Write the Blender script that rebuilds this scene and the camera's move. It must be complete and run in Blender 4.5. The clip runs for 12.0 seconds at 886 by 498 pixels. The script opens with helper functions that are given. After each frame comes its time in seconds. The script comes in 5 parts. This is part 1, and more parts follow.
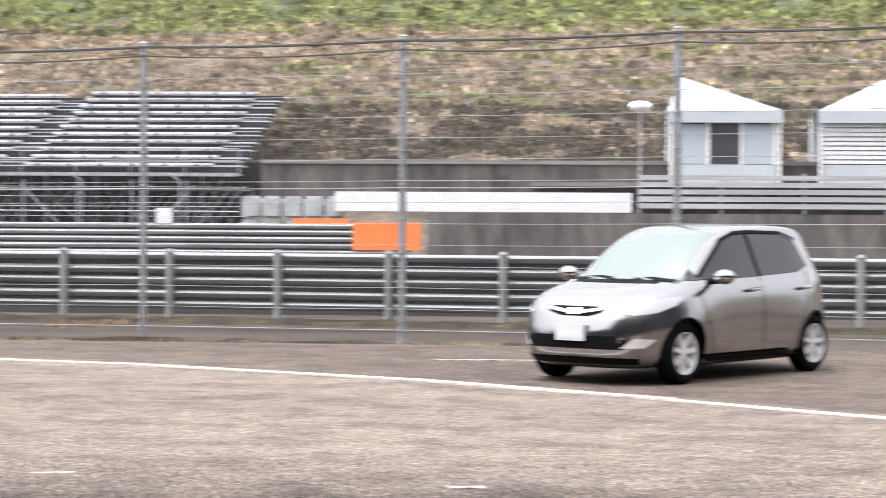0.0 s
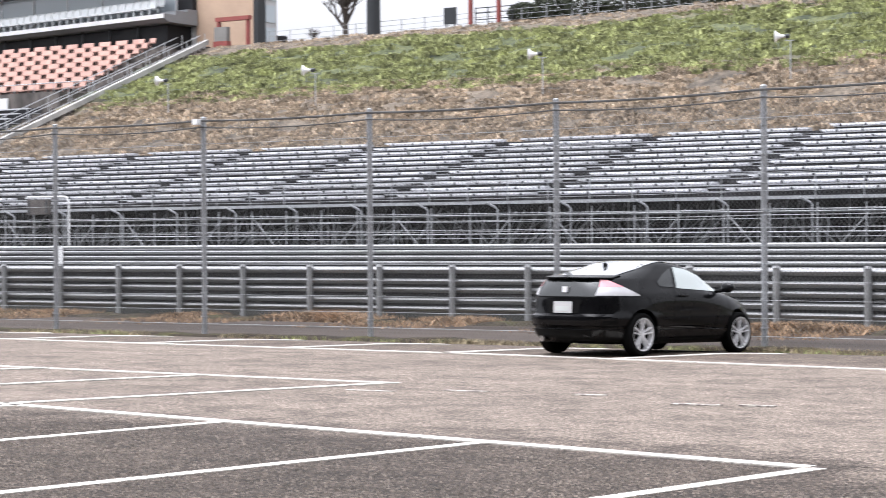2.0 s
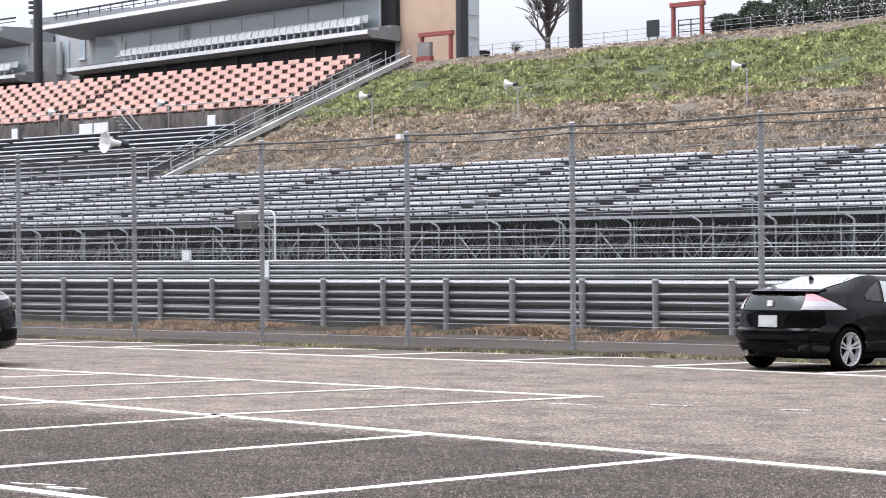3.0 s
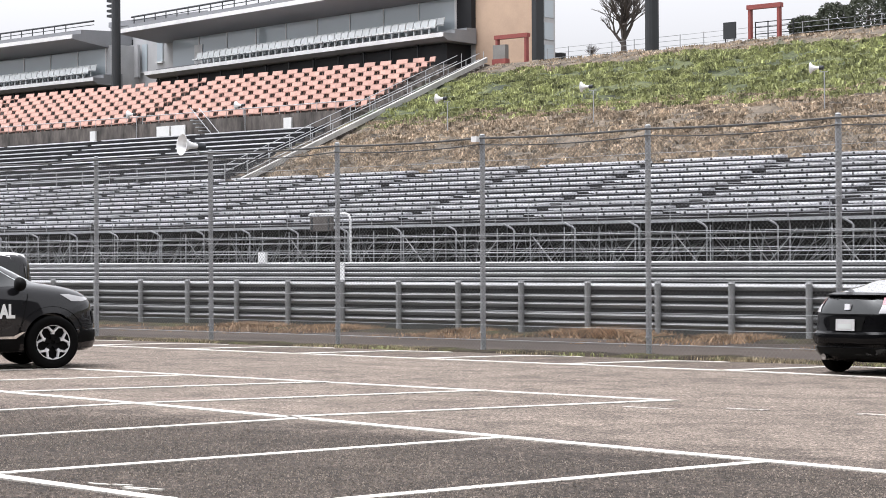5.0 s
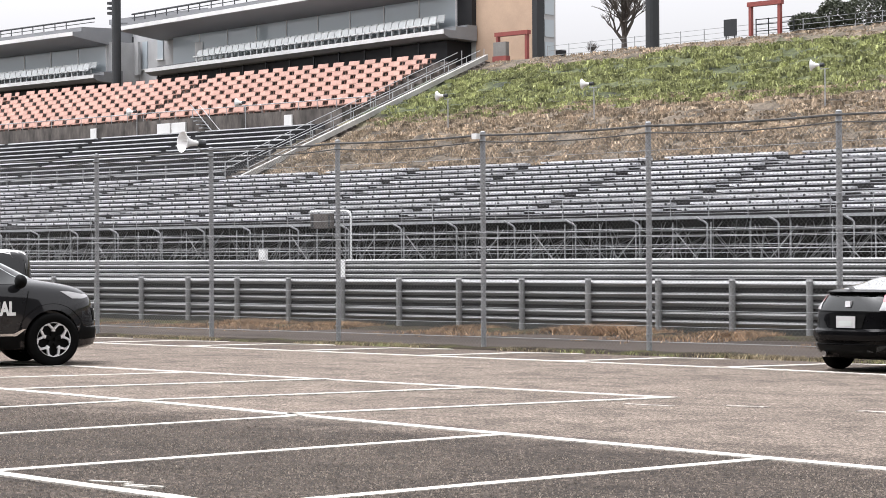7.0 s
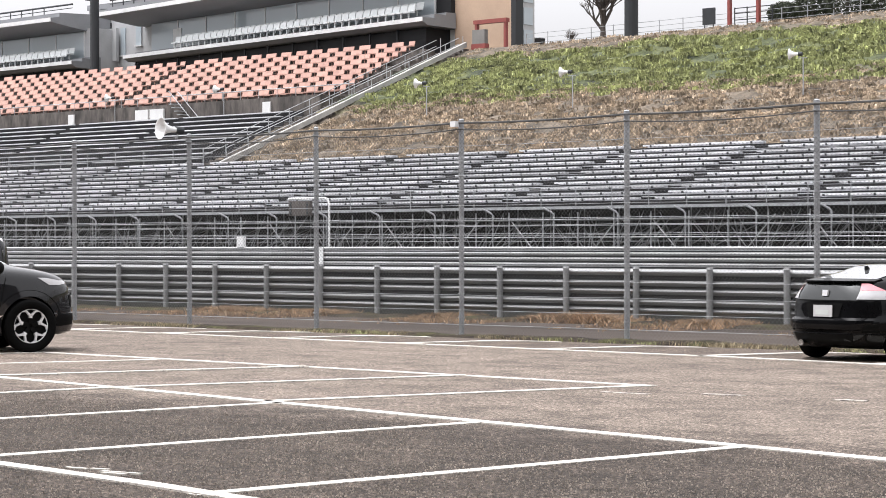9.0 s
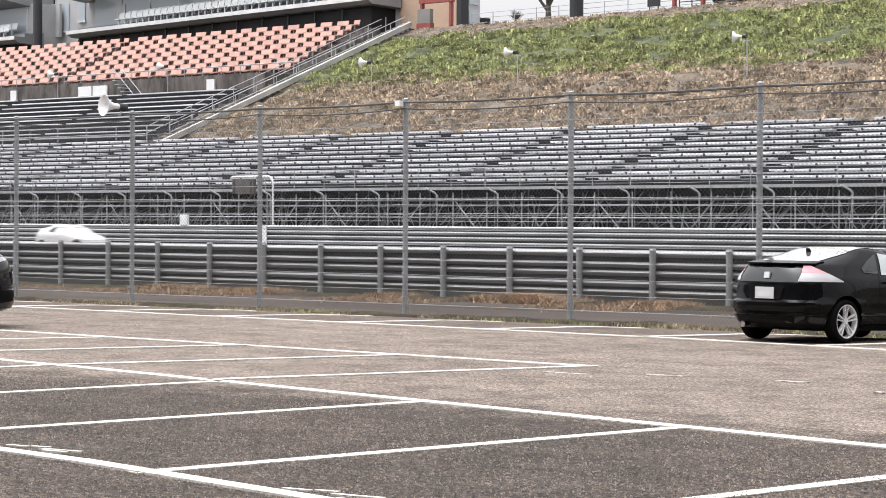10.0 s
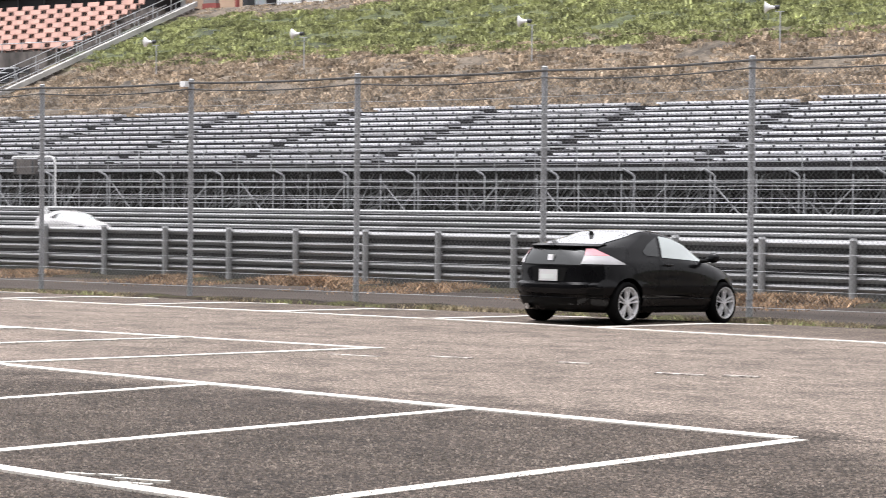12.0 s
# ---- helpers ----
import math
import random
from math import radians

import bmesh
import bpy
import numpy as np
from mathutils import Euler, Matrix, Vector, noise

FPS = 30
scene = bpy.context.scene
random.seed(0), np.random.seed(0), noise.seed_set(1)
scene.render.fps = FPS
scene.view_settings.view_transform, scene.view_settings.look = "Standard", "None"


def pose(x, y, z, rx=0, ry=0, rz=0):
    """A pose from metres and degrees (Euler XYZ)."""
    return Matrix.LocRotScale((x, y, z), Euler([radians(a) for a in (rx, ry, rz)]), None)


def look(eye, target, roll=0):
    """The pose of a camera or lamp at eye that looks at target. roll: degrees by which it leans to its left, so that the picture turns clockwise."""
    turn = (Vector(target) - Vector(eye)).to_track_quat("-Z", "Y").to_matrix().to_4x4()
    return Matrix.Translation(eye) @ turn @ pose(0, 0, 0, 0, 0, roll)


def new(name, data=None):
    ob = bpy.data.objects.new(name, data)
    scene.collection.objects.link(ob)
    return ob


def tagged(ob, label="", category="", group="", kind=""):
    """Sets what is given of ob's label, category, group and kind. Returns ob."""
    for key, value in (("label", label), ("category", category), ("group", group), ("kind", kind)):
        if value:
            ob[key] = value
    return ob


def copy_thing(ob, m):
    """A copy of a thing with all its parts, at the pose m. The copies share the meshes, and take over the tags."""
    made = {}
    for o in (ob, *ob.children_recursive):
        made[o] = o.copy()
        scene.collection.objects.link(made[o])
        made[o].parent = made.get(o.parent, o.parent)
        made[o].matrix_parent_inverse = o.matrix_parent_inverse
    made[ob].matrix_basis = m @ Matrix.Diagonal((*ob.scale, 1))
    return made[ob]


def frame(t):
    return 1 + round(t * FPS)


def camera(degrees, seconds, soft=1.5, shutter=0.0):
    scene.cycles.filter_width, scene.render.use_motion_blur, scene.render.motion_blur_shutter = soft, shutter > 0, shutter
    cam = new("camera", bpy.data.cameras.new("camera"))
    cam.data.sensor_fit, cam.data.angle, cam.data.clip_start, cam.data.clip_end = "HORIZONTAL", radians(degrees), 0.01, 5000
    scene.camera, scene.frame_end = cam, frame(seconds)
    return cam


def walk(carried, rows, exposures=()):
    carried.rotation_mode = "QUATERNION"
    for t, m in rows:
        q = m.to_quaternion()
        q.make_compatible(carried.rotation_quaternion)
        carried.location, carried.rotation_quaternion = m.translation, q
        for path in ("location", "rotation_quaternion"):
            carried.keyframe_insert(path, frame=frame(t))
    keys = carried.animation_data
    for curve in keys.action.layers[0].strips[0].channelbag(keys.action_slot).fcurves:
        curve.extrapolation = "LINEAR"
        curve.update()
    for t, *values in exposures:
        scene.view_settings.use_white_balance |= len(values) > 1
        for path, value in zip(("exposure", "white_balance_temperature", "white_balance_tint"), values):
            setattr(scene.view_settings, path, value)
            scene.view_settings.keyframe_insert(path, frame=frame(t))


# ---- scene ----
cam = camera(24.25, 12.0, soft=0.6, shutter=0.25)
EYE = (0.0, 0.0, 1.6)
walk(cam, [(t, pose(*EYE, 90 + tilt, 0, turn) @ pose(0, 0, 0, 0, 0, lean)) for t, tilt, turn, lean in (
    (0.0, -0.785, 3.918, 0.350),
    (0.3, -0.773, 9.853, 0.350),
    (0.6, -0.756, 15.234, 0.340),
    (0.9, -0.700, 20.266, 0.320),
    (1.2, -0.626, 24.684, 0.200),
    (1.5, -0.495, 28.535, -0.007),
    (2.0, -0.220, 33.964, -0.336),
    (2.5, -0.000, 37.396, -0.375),
    (3.0, 0.195, 39.584, -0.406),
    (3.5, 0.341, 40.819, -0.332),
    (5.5, 0.251, 41.700, -0.290),
    (6.0, 0.205, 41.699, -0.316),
    (6.5, 0.206, 41.698, -0.297),
    (8.5, 0.053, 41.418, -0.197),
    (9.0, -0.144, 41.083, -0.108),
    (9.5, -0.401, 40.452, 0.094),
    (10.0, -0.710, 39.519, 0.308),
    (10.5, -0.942, 38.569, 0.376),
    (11.0, -1.035, 37.717, 0.474),
    (11.5, -1.099, 36.326, 0.544),
    (12.0, -1.161, 33.578, 0.548),
)], exposures=((0.0, 0.42, 6300, 14), (0.5, 0.56, 6250, 14), (1.0, 0.57, 6200, 14), (1.5, 0.4, 6150, 14), (2.0, 0.25, 6100, 14), (2.5, 0.16, 6000, 16), (3.5, 0.05, 6020, 13), (5.5, 0.04, 6320, 13), (9.5, 0.07, 6380, 13), (12.0, 0.07, 6380, 14)))


# ---- light ----
world = bpy.data.worlds.new("sky")
scene.world = world
world.use_nodes = True
wn, wl = world.node_tree.nodes, world.node_tree.links
sky = wn.new("ShaderNodeTexSky")
sky.sky_type = "NISHITA"
sky.sun_disc = False
sky.sun_elevation = radians(70)
sky.sun_rotation = radians(-124)
sky.air_density, sky.dust_density, sky.ozone_density = 1.0, 3.0, 1.0
grey = wn.new("ShaderNodeHueSaturation")
grey.inputs["Saturation"].default_value = 0.03
wl.new(sky.outputs[0], grey.inputs["Color"])
# cloud cover: the zenith is brighter than the horizon
way = wn.new("ShaderNodeTexCoord")
axes = wn.new("ShaderNodeSeparateXYZ")
lift = wn.new("ShaderNodeMapRange")
lift.inputs["From Min"].default_value, lift.inputs["From Max"].default_value = 0.0, 1.0
lift.inputs["To Min"].default_value, lift.inputs["To Max"].default_value = 0.76, 2.62
cover = wn.new("ShaderNodeMix")
cover.data_type, cover.blend_type = "RGBA", "MULTIPLY"
cover.inputs[0].default_value = 1.0
wl.new(way.outputs["Generated"], axes.inputs[0])
wl.new(axes.outputs["Z"], lift.inputs["Value"])
wl.new(grey.outputs[0], cover.inputs[6])
wl.new(lift.outputs[0], cover.inputs[7])
wl.new(cover.outputs[2], wn["Background"].inputs[0])
wn["Background"].inputs[1].default_value = 0.235
sun = new("sun", bpy.data.lights.new("sun", "SUN"))
sun.data.energy, sun.data.angle, sun.data.color = 1.0, radians(20), (1.0, 0.97, 0.94)
sun.matrix_world = look((0, 0, 0), (0.3, 0.2, -0.9))


# ---- materials ----
def tree_of(name):
    m = bpy.data.materials.new(name)
    m.use_nodes = True
    n = m.node_tree.nodes
    return m, n, m.node_tree.links, n["Principled BSDF"]


def ramp(n, l, src, stops):
    r = n.new("ShaderNodeValToRGB")
    e = r.color_ramp.elements
    while len(e) < len(stops):
        e.new(0.5)
    for k, (p, c) in zip(e, stops):
        k.position, k.color = p, (*c, 1) if len(c) == 3 else c
    l.new(src, r.inputs[0])
    return r.outputs[0]


def noise_of(n, l, co, scale, detail=4, rough=0.6):
    t = n.new("ShaderNodeTexNoise")
    t.inputs["Scale"].default_value, t.inputs["Detail"].default_value, t.inputs["Roughness"].default_value = scale, detail, rough
    l.new(co, t.inputs["Vector"])
    return t.outputs[0]


def mixed(n, l, a, b, f, mode="MIX"):
    x = n.new("ShaderNodeMix")
    x.data_type, x.blend_type = "RGBA", mode
    for s, v in ((6, a), (7, b), (0, f)):
        if hasattr(v, "is_linked"):
            l.new(v, x.inputs[s])
        else:
            x.inputs[s].default_value = (*v, 1) if isinstance(v, tuple) else v
    return x.outputs[2]


def mat(name, base, rough=0.6, metal=0.0, var=0.25, scale=1.5, fine=40, bump=0.15, depth=0.01, rnd=0.0, coat=0.0, stretch=(1, 1, 1), island=0.0):
    m, n, l, b = tree_of(name)
    co = n.new("ShaderNodeTexCoord")
    mp = n.new("ShaderNodeMapping")
    mp.inputs["Scale"].default_value = stretch
    l.new(co.outputs["Object"], mp.inputs[0])
    big, small = noise_of(n, l, mp.outputs[0], scale), noise_of(n, l, mp.outputs[0], fine, 3)
    lo, hi = tuple(c * (1 - var) for c in base), tuple(min(1, c * (1 + var)) for c in base)
    c = ramp(n, l, big, [(0.3, lo), (0.7, hi)])
    c = mixed(n, l, c, ramp(n, l, small, [(0.3, (0.75,) * 3), (0.7, (1.0,) * 3)]), min(1, var * 2), "MULTIPLY")
    if rnd:
        oi = n.new("ShaderNodeObjectInfo")
        c = mixed(n, l, c, ramp(n, l, oi.outputs["Random"], [(0, (1 - rnd,) * 3), (1, (1.0,) * 3)]), 1.0, "MULTIPLY")
    if island:
        gi = n.new("ShaderNodeNewGeometry")
        c = mixed(n, l, c, ramp(n, l, gi.outputs["Random Per Island"], [(0, (1 - island,) * 3), (0.7, (1.0,) * 3), (1, (1 + island,) * 3)]), 1.0, "MULTIPLY")
    l.new(c, b.inputs["Base Color"])
    b.inputs["Metallic"].default_value = metal
    l.new(ramp(n, l, big, [(0.3, (max(0, rough - 0.08),) * 3), (0.7, (min(1, rough + 0.08),) * 3)]), b.inputs["Roughness"])
    b.inputs["Coat Weight"].default_value = coat
    b.inputs["Coat Roughness"].default_value = 0.04
    if bump:
        bp = n.new("ShaderNodeBump")
        bp.inputs["Strength"].default_value, bp.inputs["Distance"].default_value = bump, depth
        l.new(small, bp.inputs["Height"])
        l.new(bp.outputs[0], b.inputs["Normal"])
    return m


def asphalt_mat():
    m, n, l, b = tree_of("worn_asphalt")
    g = n.new("ShaderNodeNewGeometry")
    pos = g.outputs["Position"]
    sep = n.new("ShaderNodeSeparateXYZ")
    l.new(pos, sep.inputs[0])
    big, mid, stone_co = noise_of(n, l, pos, 0.25, 5), noise_of(n, l, pos, 1.6, 5), n.new("ShaderNodeMapping")
    stone_co.inputs["Scale"].default_value = (1.0, 0.5, 1.0)
    l.new(pos, stone_co.inputs[0])
    fine = noise_of(n, l, stone_co.outputs[0], 36, 4, 0.9)
    blot = noise_of(n, l, pos, 6, 4, 0.75)
    mp = n.new("ShaderNodeMapping")
    mp.inputs["Scale"].default_value = (0.12, 1.3, 1)
    mp.inputs["Rotation"].default_value = (0, 0, 0.06)
    l.new(pos, mp.inputs[0])
    streak = noise_of(n, l, mp.outputs[0], 1.0, 5)
    add = n.new("ShaderNodeMath")
    add.operation = "MULTIPLY_ADD"
    l.new(mid, add.inputs[0])
    add.inputs[1].default_value = 1.6
    worn = n.new("ShaderNodeMapRange")
    worn.inputs["From Min"].default_value, worn.inputs["From Max"].default_value = -6.0, -4.4
    worn.inputs["To Min"].default_value, worn.inputs["To Max"].default_value = 0.0, 2.0
    l.new(sep.outputs["X"], worn.inputs["Value"])
    reach = n.new("ShaderNodeMath")
    l.new(sep.outputs["Y"], reach.inputs[0])
    l.new(worn.outputs[0], reach.inputs[1])
    l.new(reach.outputs[0], add.inputs[2])
    rg = n.new("ShaderNodeMapRange")
    rg.inputs["From Min"].default_value, rg.inputs["From Max"].default_value = 14.2, 15.6
    l.new(add.outputs[0], rg.inputs["Value"])
    grain = n.new("ShaderNodeMapRange")
    grain.inputs["To Min"].default_value, grain.inputs["To Max"].default_value = 1.0, 0.62
    l.new(rg.outputs[0], grain.inputs["Value"])
    lane = ramp(n, l, big, [(0.3, (0.148, 0.120, 0.099)), (0.7, (0.198, 0.162, 0.133))])
    bay = ramp(n, l, big, [(0.3, (0.036, 0.0285, 0.0235)), (0.7, (0.074, 0.058, 0.047))])
    c = mixed(n, l, bay, lane, rg.outputs[0])
    c = mixed(n, l, c, ramp(n, l, streak, [(0.35, (0.78,) * 3), (0.6, (1.0,) * 3)]), 0.6, "MULTIPLY")
    c = mixed(n, l, c, ramp(n, l, mid, [(0.36, (0.6,) * 3), (0.56, (1.0,) * 3)]), 0.9, "MULTIPLY")
    c = mixed(n, l, c, ramp(n, l, fine, [(0.38, (0.05,) * 3), (0.5, (0.78,) * 3), (0.62, (3.7,) * 3)]), grain.outputs[0], "MULTIPLY")
    c = mixed(n, l, c, ramp(n, l, blot, [(0.36, (0.6,) * 3), (0.52, (1.0,) * 3), (0.66, (1.4,) * 3)]), grain.outputs[0], "MULTIPLY")
    # older, darker asphalt between the curved edge line and the fence
    def calc(op, a, k):
        q = n.new("ShaderNodeMath")
        q.operation = op
        l.new(a, q.inputs[0])
        if hasattr(k, "is_linked"):
            l.new(k, q.inputs[1])
        else:
            q.inputs[1].default_value = k
        return q.outputs[0]
    bend = calc("MULTIPLY", calc("POWER", calc("MAXIMUM", calc("ADD", sep.outputs["X"], 13.0), 0.0), 1.85), 0.045)
    edge = n.new("ShaderNodeMapRange")
    edge.inputs["From Min"].default_value, edge.inputs["From Max"].default_value = 24.6, 25.1
    l.new(calc("ADD", calc("ADD", sep.outputs["Y"], bend), calc("MULTIPLY", mid, 0.4)), edge.inputs["Value"])
    c = mixed(n, l, c, (0.60, 0.58, 0.57), edge.outputs[0], "MULTIPLY")
    l.new(c, b.inputs["Base Color"])
    b.inputs["Roughness"].default_value = 0.85
    b.inputs["Specular IOR Level"].default_value = 0.2
    bp = n.new("ShaderNodeBump")
    bp.inputs["Strength"].default_value, bp.inputs["Distance"].default_value = 0.6, 0.02
    l.new(fine, bp.inputs["Height"])
    l.new(bp.outputs[0], b.inputs["Normal"])
    return m


def line_paint_mat():
    m, n, l, b = tree_of("worn_road_paint")
    g = n.new("ShaderNodeNewGeometry")
    fine, mid = noise_of(n, l, g.outputs["Position"], 26, 5, 0.75), noise_of(n, l, g.outputs["Position"], 1.1, 4)
    worn = mixed(n, l, ramp(n, l, fine, [(0.38, (0.22, 0.20, 0.18)), (0.48, (0.60, 0.565, 0.51))]), ramp(n, l, mid, [(0.3, (0.75,) * 3), (0.6, (1.0,) * 3)]), 1.0, "MULTIPLY")
    l.new(worn, b.inputs["Base Color"])
    b.inputs["Roughness"].default_value = 0.8
    return m


def faded_paint_mat():
    m, n, l, b = tree_of("faded_road_paint")
    g = n.new("ShaderNodeNewGeometry")
    fine = noise_of(n, l, g.outputs["Position"], 14, 5, 0.75)
    l.new(ramp(n, l, fine, [(0.42, (0.14, 0.12, 0.105)), (0.58, (0.5, 0.46, 0.41))]), b.inputs["Base Color"])
    b.inputs["Roughness"].default_value = 0.85
    return m


def soil_mat():
    m, n, l, b = tree_of("verge_soil")
    g = n.new("ShaderNodeNewGeometry")
    a, f = noise_of(n, l, g.outputs["Position"], 1.4, 5, 0.7), noise_of(n, l, g.outputs["Position"], 18, 4, 0.8)
    c = ramp(n, l, a, [(0.35, (0.018, 0.014, 0.011)), (0.5, (0.042, 0.034, 0.024)), (0.6, (0.05, 0.05, 0.022)), (0.7, (0.16, 0.12, 0.075))])
    c = mixed(n, l, c, ramp(n, l, f, [(0.38, (0.4,) * 3), (0.62, (1.6,) * 3)]), 1.0, "MULTIPLY")
    l.new(c, b.inputs["Base Color"])
    b.inputs["Roughness"].default_value = 0.95
    return m


def bank_mat():
    m, n, l, b = tree_of("grassy_bank")
    g = n.new("ShaderNodeNewGeometry")
    pos = g.outputs["Position"]
    sep = n.new("ShaderNodeSeparateXYZ")
    l.new(pos, sep.inputs[0])
    big, mid, fine = noise_of(n, l, pos, 0.12, 4), noise_of(n, l, pos, 0.7, 5, 0.7), noise_of(n, l, pos, 5, 4, 0.75)
    green = mixed(n, l, ramp(n, l, mid, [(0.36, (0.022, 0.029, 0.014)), (0.5, (0.062, 0.074, 0.030)), (0.64, (0.11, 0.12, 0.048))]), ramp(n, l, fine, [(0.3, (0.5,) * 3), (0.7, (1.25,) * 3)]), 0.9, "MULTIPLY")
    dry = mixed(n, l, ramp(n, l, mid, [(0.36, (0.045, 0.037, 0.028)), (0.5, (0.11, 0.088, 0.064)), (0.64, (0.19, 0.152, 0.112))]), ramp(n, l, fine, [(0.3, (0.5,) * 3), (0.7, (1.2,) * 3)]), 0.9, "MULTIPLY")

    def band(lo, hi, k):
        a = n.new("ShaderNodeMath")
        a.operation = "MULTIPLY_ADD"
        l.new(mid, a.inputs[0])
        a.inputs[1].default_value = k
        l.new(sep.outputs["Y"], a.inputs[2])
        r = n.new("ShaderNodeMapRange")
        r.inputs["From Min"].default_value, r.inputs["From Max"].default_value = lo, hi
        l.new(a.outputs[0], r.inputs["Value"])
        return r.outputs[0]
    c = mixed(n, l, dry, green, band(106.0, 108.5, 6))
    c = mixed(n, l, c, dry, band(115.6, 117.0, 4))
    l.new(c, b.inputs["Base Color"])
    b.inputs["Roughness"].default_value = 0.95
    bp = n.new("ShaderNodeBump")
    bp.inputs["Strength"].default_value, bp.inputs["Distance"].default_value = 1.0, 0.25
    l.new(mid, bp.inputs["Height"])
    l.new(bp.outputs[0], b.inputs["Normal"])
    return m


def glass_mat(name, tint=(0.55, 0.6, 0.6), clear=0.5):
    m, n, l, b = tree_of(name)
    b.inputs["Base Color"].default_value = (*tint, 1)
    b.inputs["Roughness"].default_value = 0.02
    b.inputs["IOR"].default_value = 1.5
    b.inputs["Transmission Weight"].default_value = clear
    return m


ASPHALT, PAINT, BANK = asphalt_mat(), line_paint_mat(), bank_mat()
FADED, VERGE = faded_paint_mat(), soil_mat()
STEEL = mat("galvanised_steel", (0.40, 0.41, 0.42), 0.5, 0.3, 0.22, 1.2, 30, 0.1)
POSTM = mat("weathered_zinc_post", (0.36, 0.37, 0.38), 0.55, 0.2, 0.25, 3, 30, 0.1)
RAIL = mat("dull_guardrail_zinc", (0.34, 0.343, 0.347), 0.5, 0.3, 0.22, 0.8, 20, 0.08, rnd=0.18, stretch=(0.3, 1, 3))
# flat black that stands for shade behind rails and scaffold
BLACKSHADE = mat("black_shade_sheet", (0.022, 0.022, 0.023), 0.85, 0, 0.3, 0.8, 14, 0.1)
RAILPOST = mat("painted_rail_post", (0.27, 0.275, 0.275), 0.6, 0.2, 0.25, 3, 30, 0.1, rnd=0.15)
PALERAIL = mat("pale_barrier_zinc", (0.52, 0.522, 0.525), 0.5, 0.3, 0.2, 0.6, 14, 0.08, rnd=0.15, stretch=(0.3, 1, 3))
WIRE = mat("dark_tension_wire", (0.09, 0.088, 0.085), 0.7, 0.3, 0.2)
LINK = mat("chain_link_wire", (0.15, 0.15, 0.148), 0.55, 0.3, 0.2)
BENCH = mat("aluminium_bench_board", (0.80, 0.81, 0.85), 0.45, 0.15, 0.25, 0.9, 12, 0.05, rnd=0.35)
DARKBENCH = mat("worn_foot_board", (0.62, 0.62, 0.65), 0.5, 0.1, 0.25, 0.9, 12, 0.05, rnd=0.25)
# near-black; also stands for shade in undercroft, recess and row gaps
DECKSHADE = mat("near_black_deck_and_shade", (0.012, 0.012, 0.014), 0.8, 0.0, 0.3, 1.0, 12)
CONC = mat("weathered_concrete", (0.220, 0.212, 0.198), 0.85, 0, 0.25, 0.5, 9, 0.3)
PALECONC = mat("pale_concrete", (0.42, 0.41, 0.39), 0.85, 0, 0.25, 0.8, 9, 0.3)
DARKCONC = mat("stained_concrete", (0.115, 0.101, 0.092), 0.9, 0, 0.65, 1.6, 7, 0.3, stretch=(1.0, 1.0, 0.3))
WHITE = mat("white_paint", (0.78, 0.78, 0.77), 0.5, 0, 0.08, 1, 12, 0.05)
ORANGE = mat("orange_board_paint", (0.85, 0.22, 0.05), 0.5, 0, 0.12, 1, 12, 0.05)
SEAT = mat("faded_orange_plastic", (0.54, 0.325, 0.265), 0.5, 0, 0.15, 0.7, 12, 0.05, rnd=0.2)
GREYSEAT = mat("pale_grey_plastic", (0.76, 0.79, 0.79), 0.5, 0, 0.1, 0.7, 12, 0.05)
TAN = mat("tan_render_wall", (0.50, 0.36, 0.26), 0.85, 0, 0.12, 0.4, 8, 0.2)
FACADE = mat("grey_facade", (0.46, 0.465, 0.47), 0.7, 0, 0.12, 0.4, 8, 0.1)
PALEEDGE = mat("pale_painted_edge", (0.74, 0.745, 0.74), 0.6, 0, 0.12, 0.6, 6, 0.05)
ROOFM = mat("pale_roof_fascia", (0.23, 0.235, 0.245), 0.6, 0, 0.12, 0.4, 8, 0.1)
RED = mat("red_gate_paint", (0.26, 0.06, 0.05), 0.55, 0, 0.15)
DARK = mat("dark_grey_steel", (0.030, 0.033, 0.036), 0.6, 0.2, 0.2)
BARK = mat("bare_bark", (0.10, 0.085, 0.075), 0.9, 0, 0.3, 4, 30, 0.4)
STRAW = mat("dry_straw", (0.34, 0.225, 0.135), 0.95, 0, 0.5, 1.0, 10, 0, island=0.8)
SCRUB = mat("dark_dry_scrub", (0.15, 0.125, 0.09), 0.95, 0, 0.5, 0.9, 3.0, 0, island=0.4)
PALESTRAW = mat("pale_dry_weeds", (0.33, 0.27, 0.17), 0.95, 0, 0.4, 1.0, 10, 0, island=0.6)
TUFTG = mat("green_grass_blades", (0.33, 0.35, 0.15), 0.9, 0, 0.75, 1.1, 3.0, 0, island=0.5)
TUFTB = mat("brown_grass_blades", (0.46, 0.365, 0.265), 0.95, 0, 0.75, 1.1, 3.0, 0, island=0.5)
WINGLASS = glass_mat("building_glass", (0.46, 0.515, 0.55), 0.0)
TENT = mat("white_tent_fabric", (0.47, 0.50, 0.52), 0.7, 0, 0.06, 1, 10, 0.05)
PALEBLOCK = mat("pale_block_plastic", (0.42, 0.43, 0.43), 0.7, 0, 0.25, 2, 14, 0.1)
SOIL = mat("service_road_asphalt", (0.068, 0.055, 0.047), 0.95, 0, 0.5, 0.5, 12, 0.3, stretch=(0.25, 1.5, 1))
SOIL.node_tree.nodes["Principled BSDF"].inputs["Specular IOR Level"].default_value = 0.1
LIGHTBLOCK = mat("dark_light_blocker", (0.04, 0.04, 0.04), 0.9, 0, 0.4, 0.5, 6, 0.1)
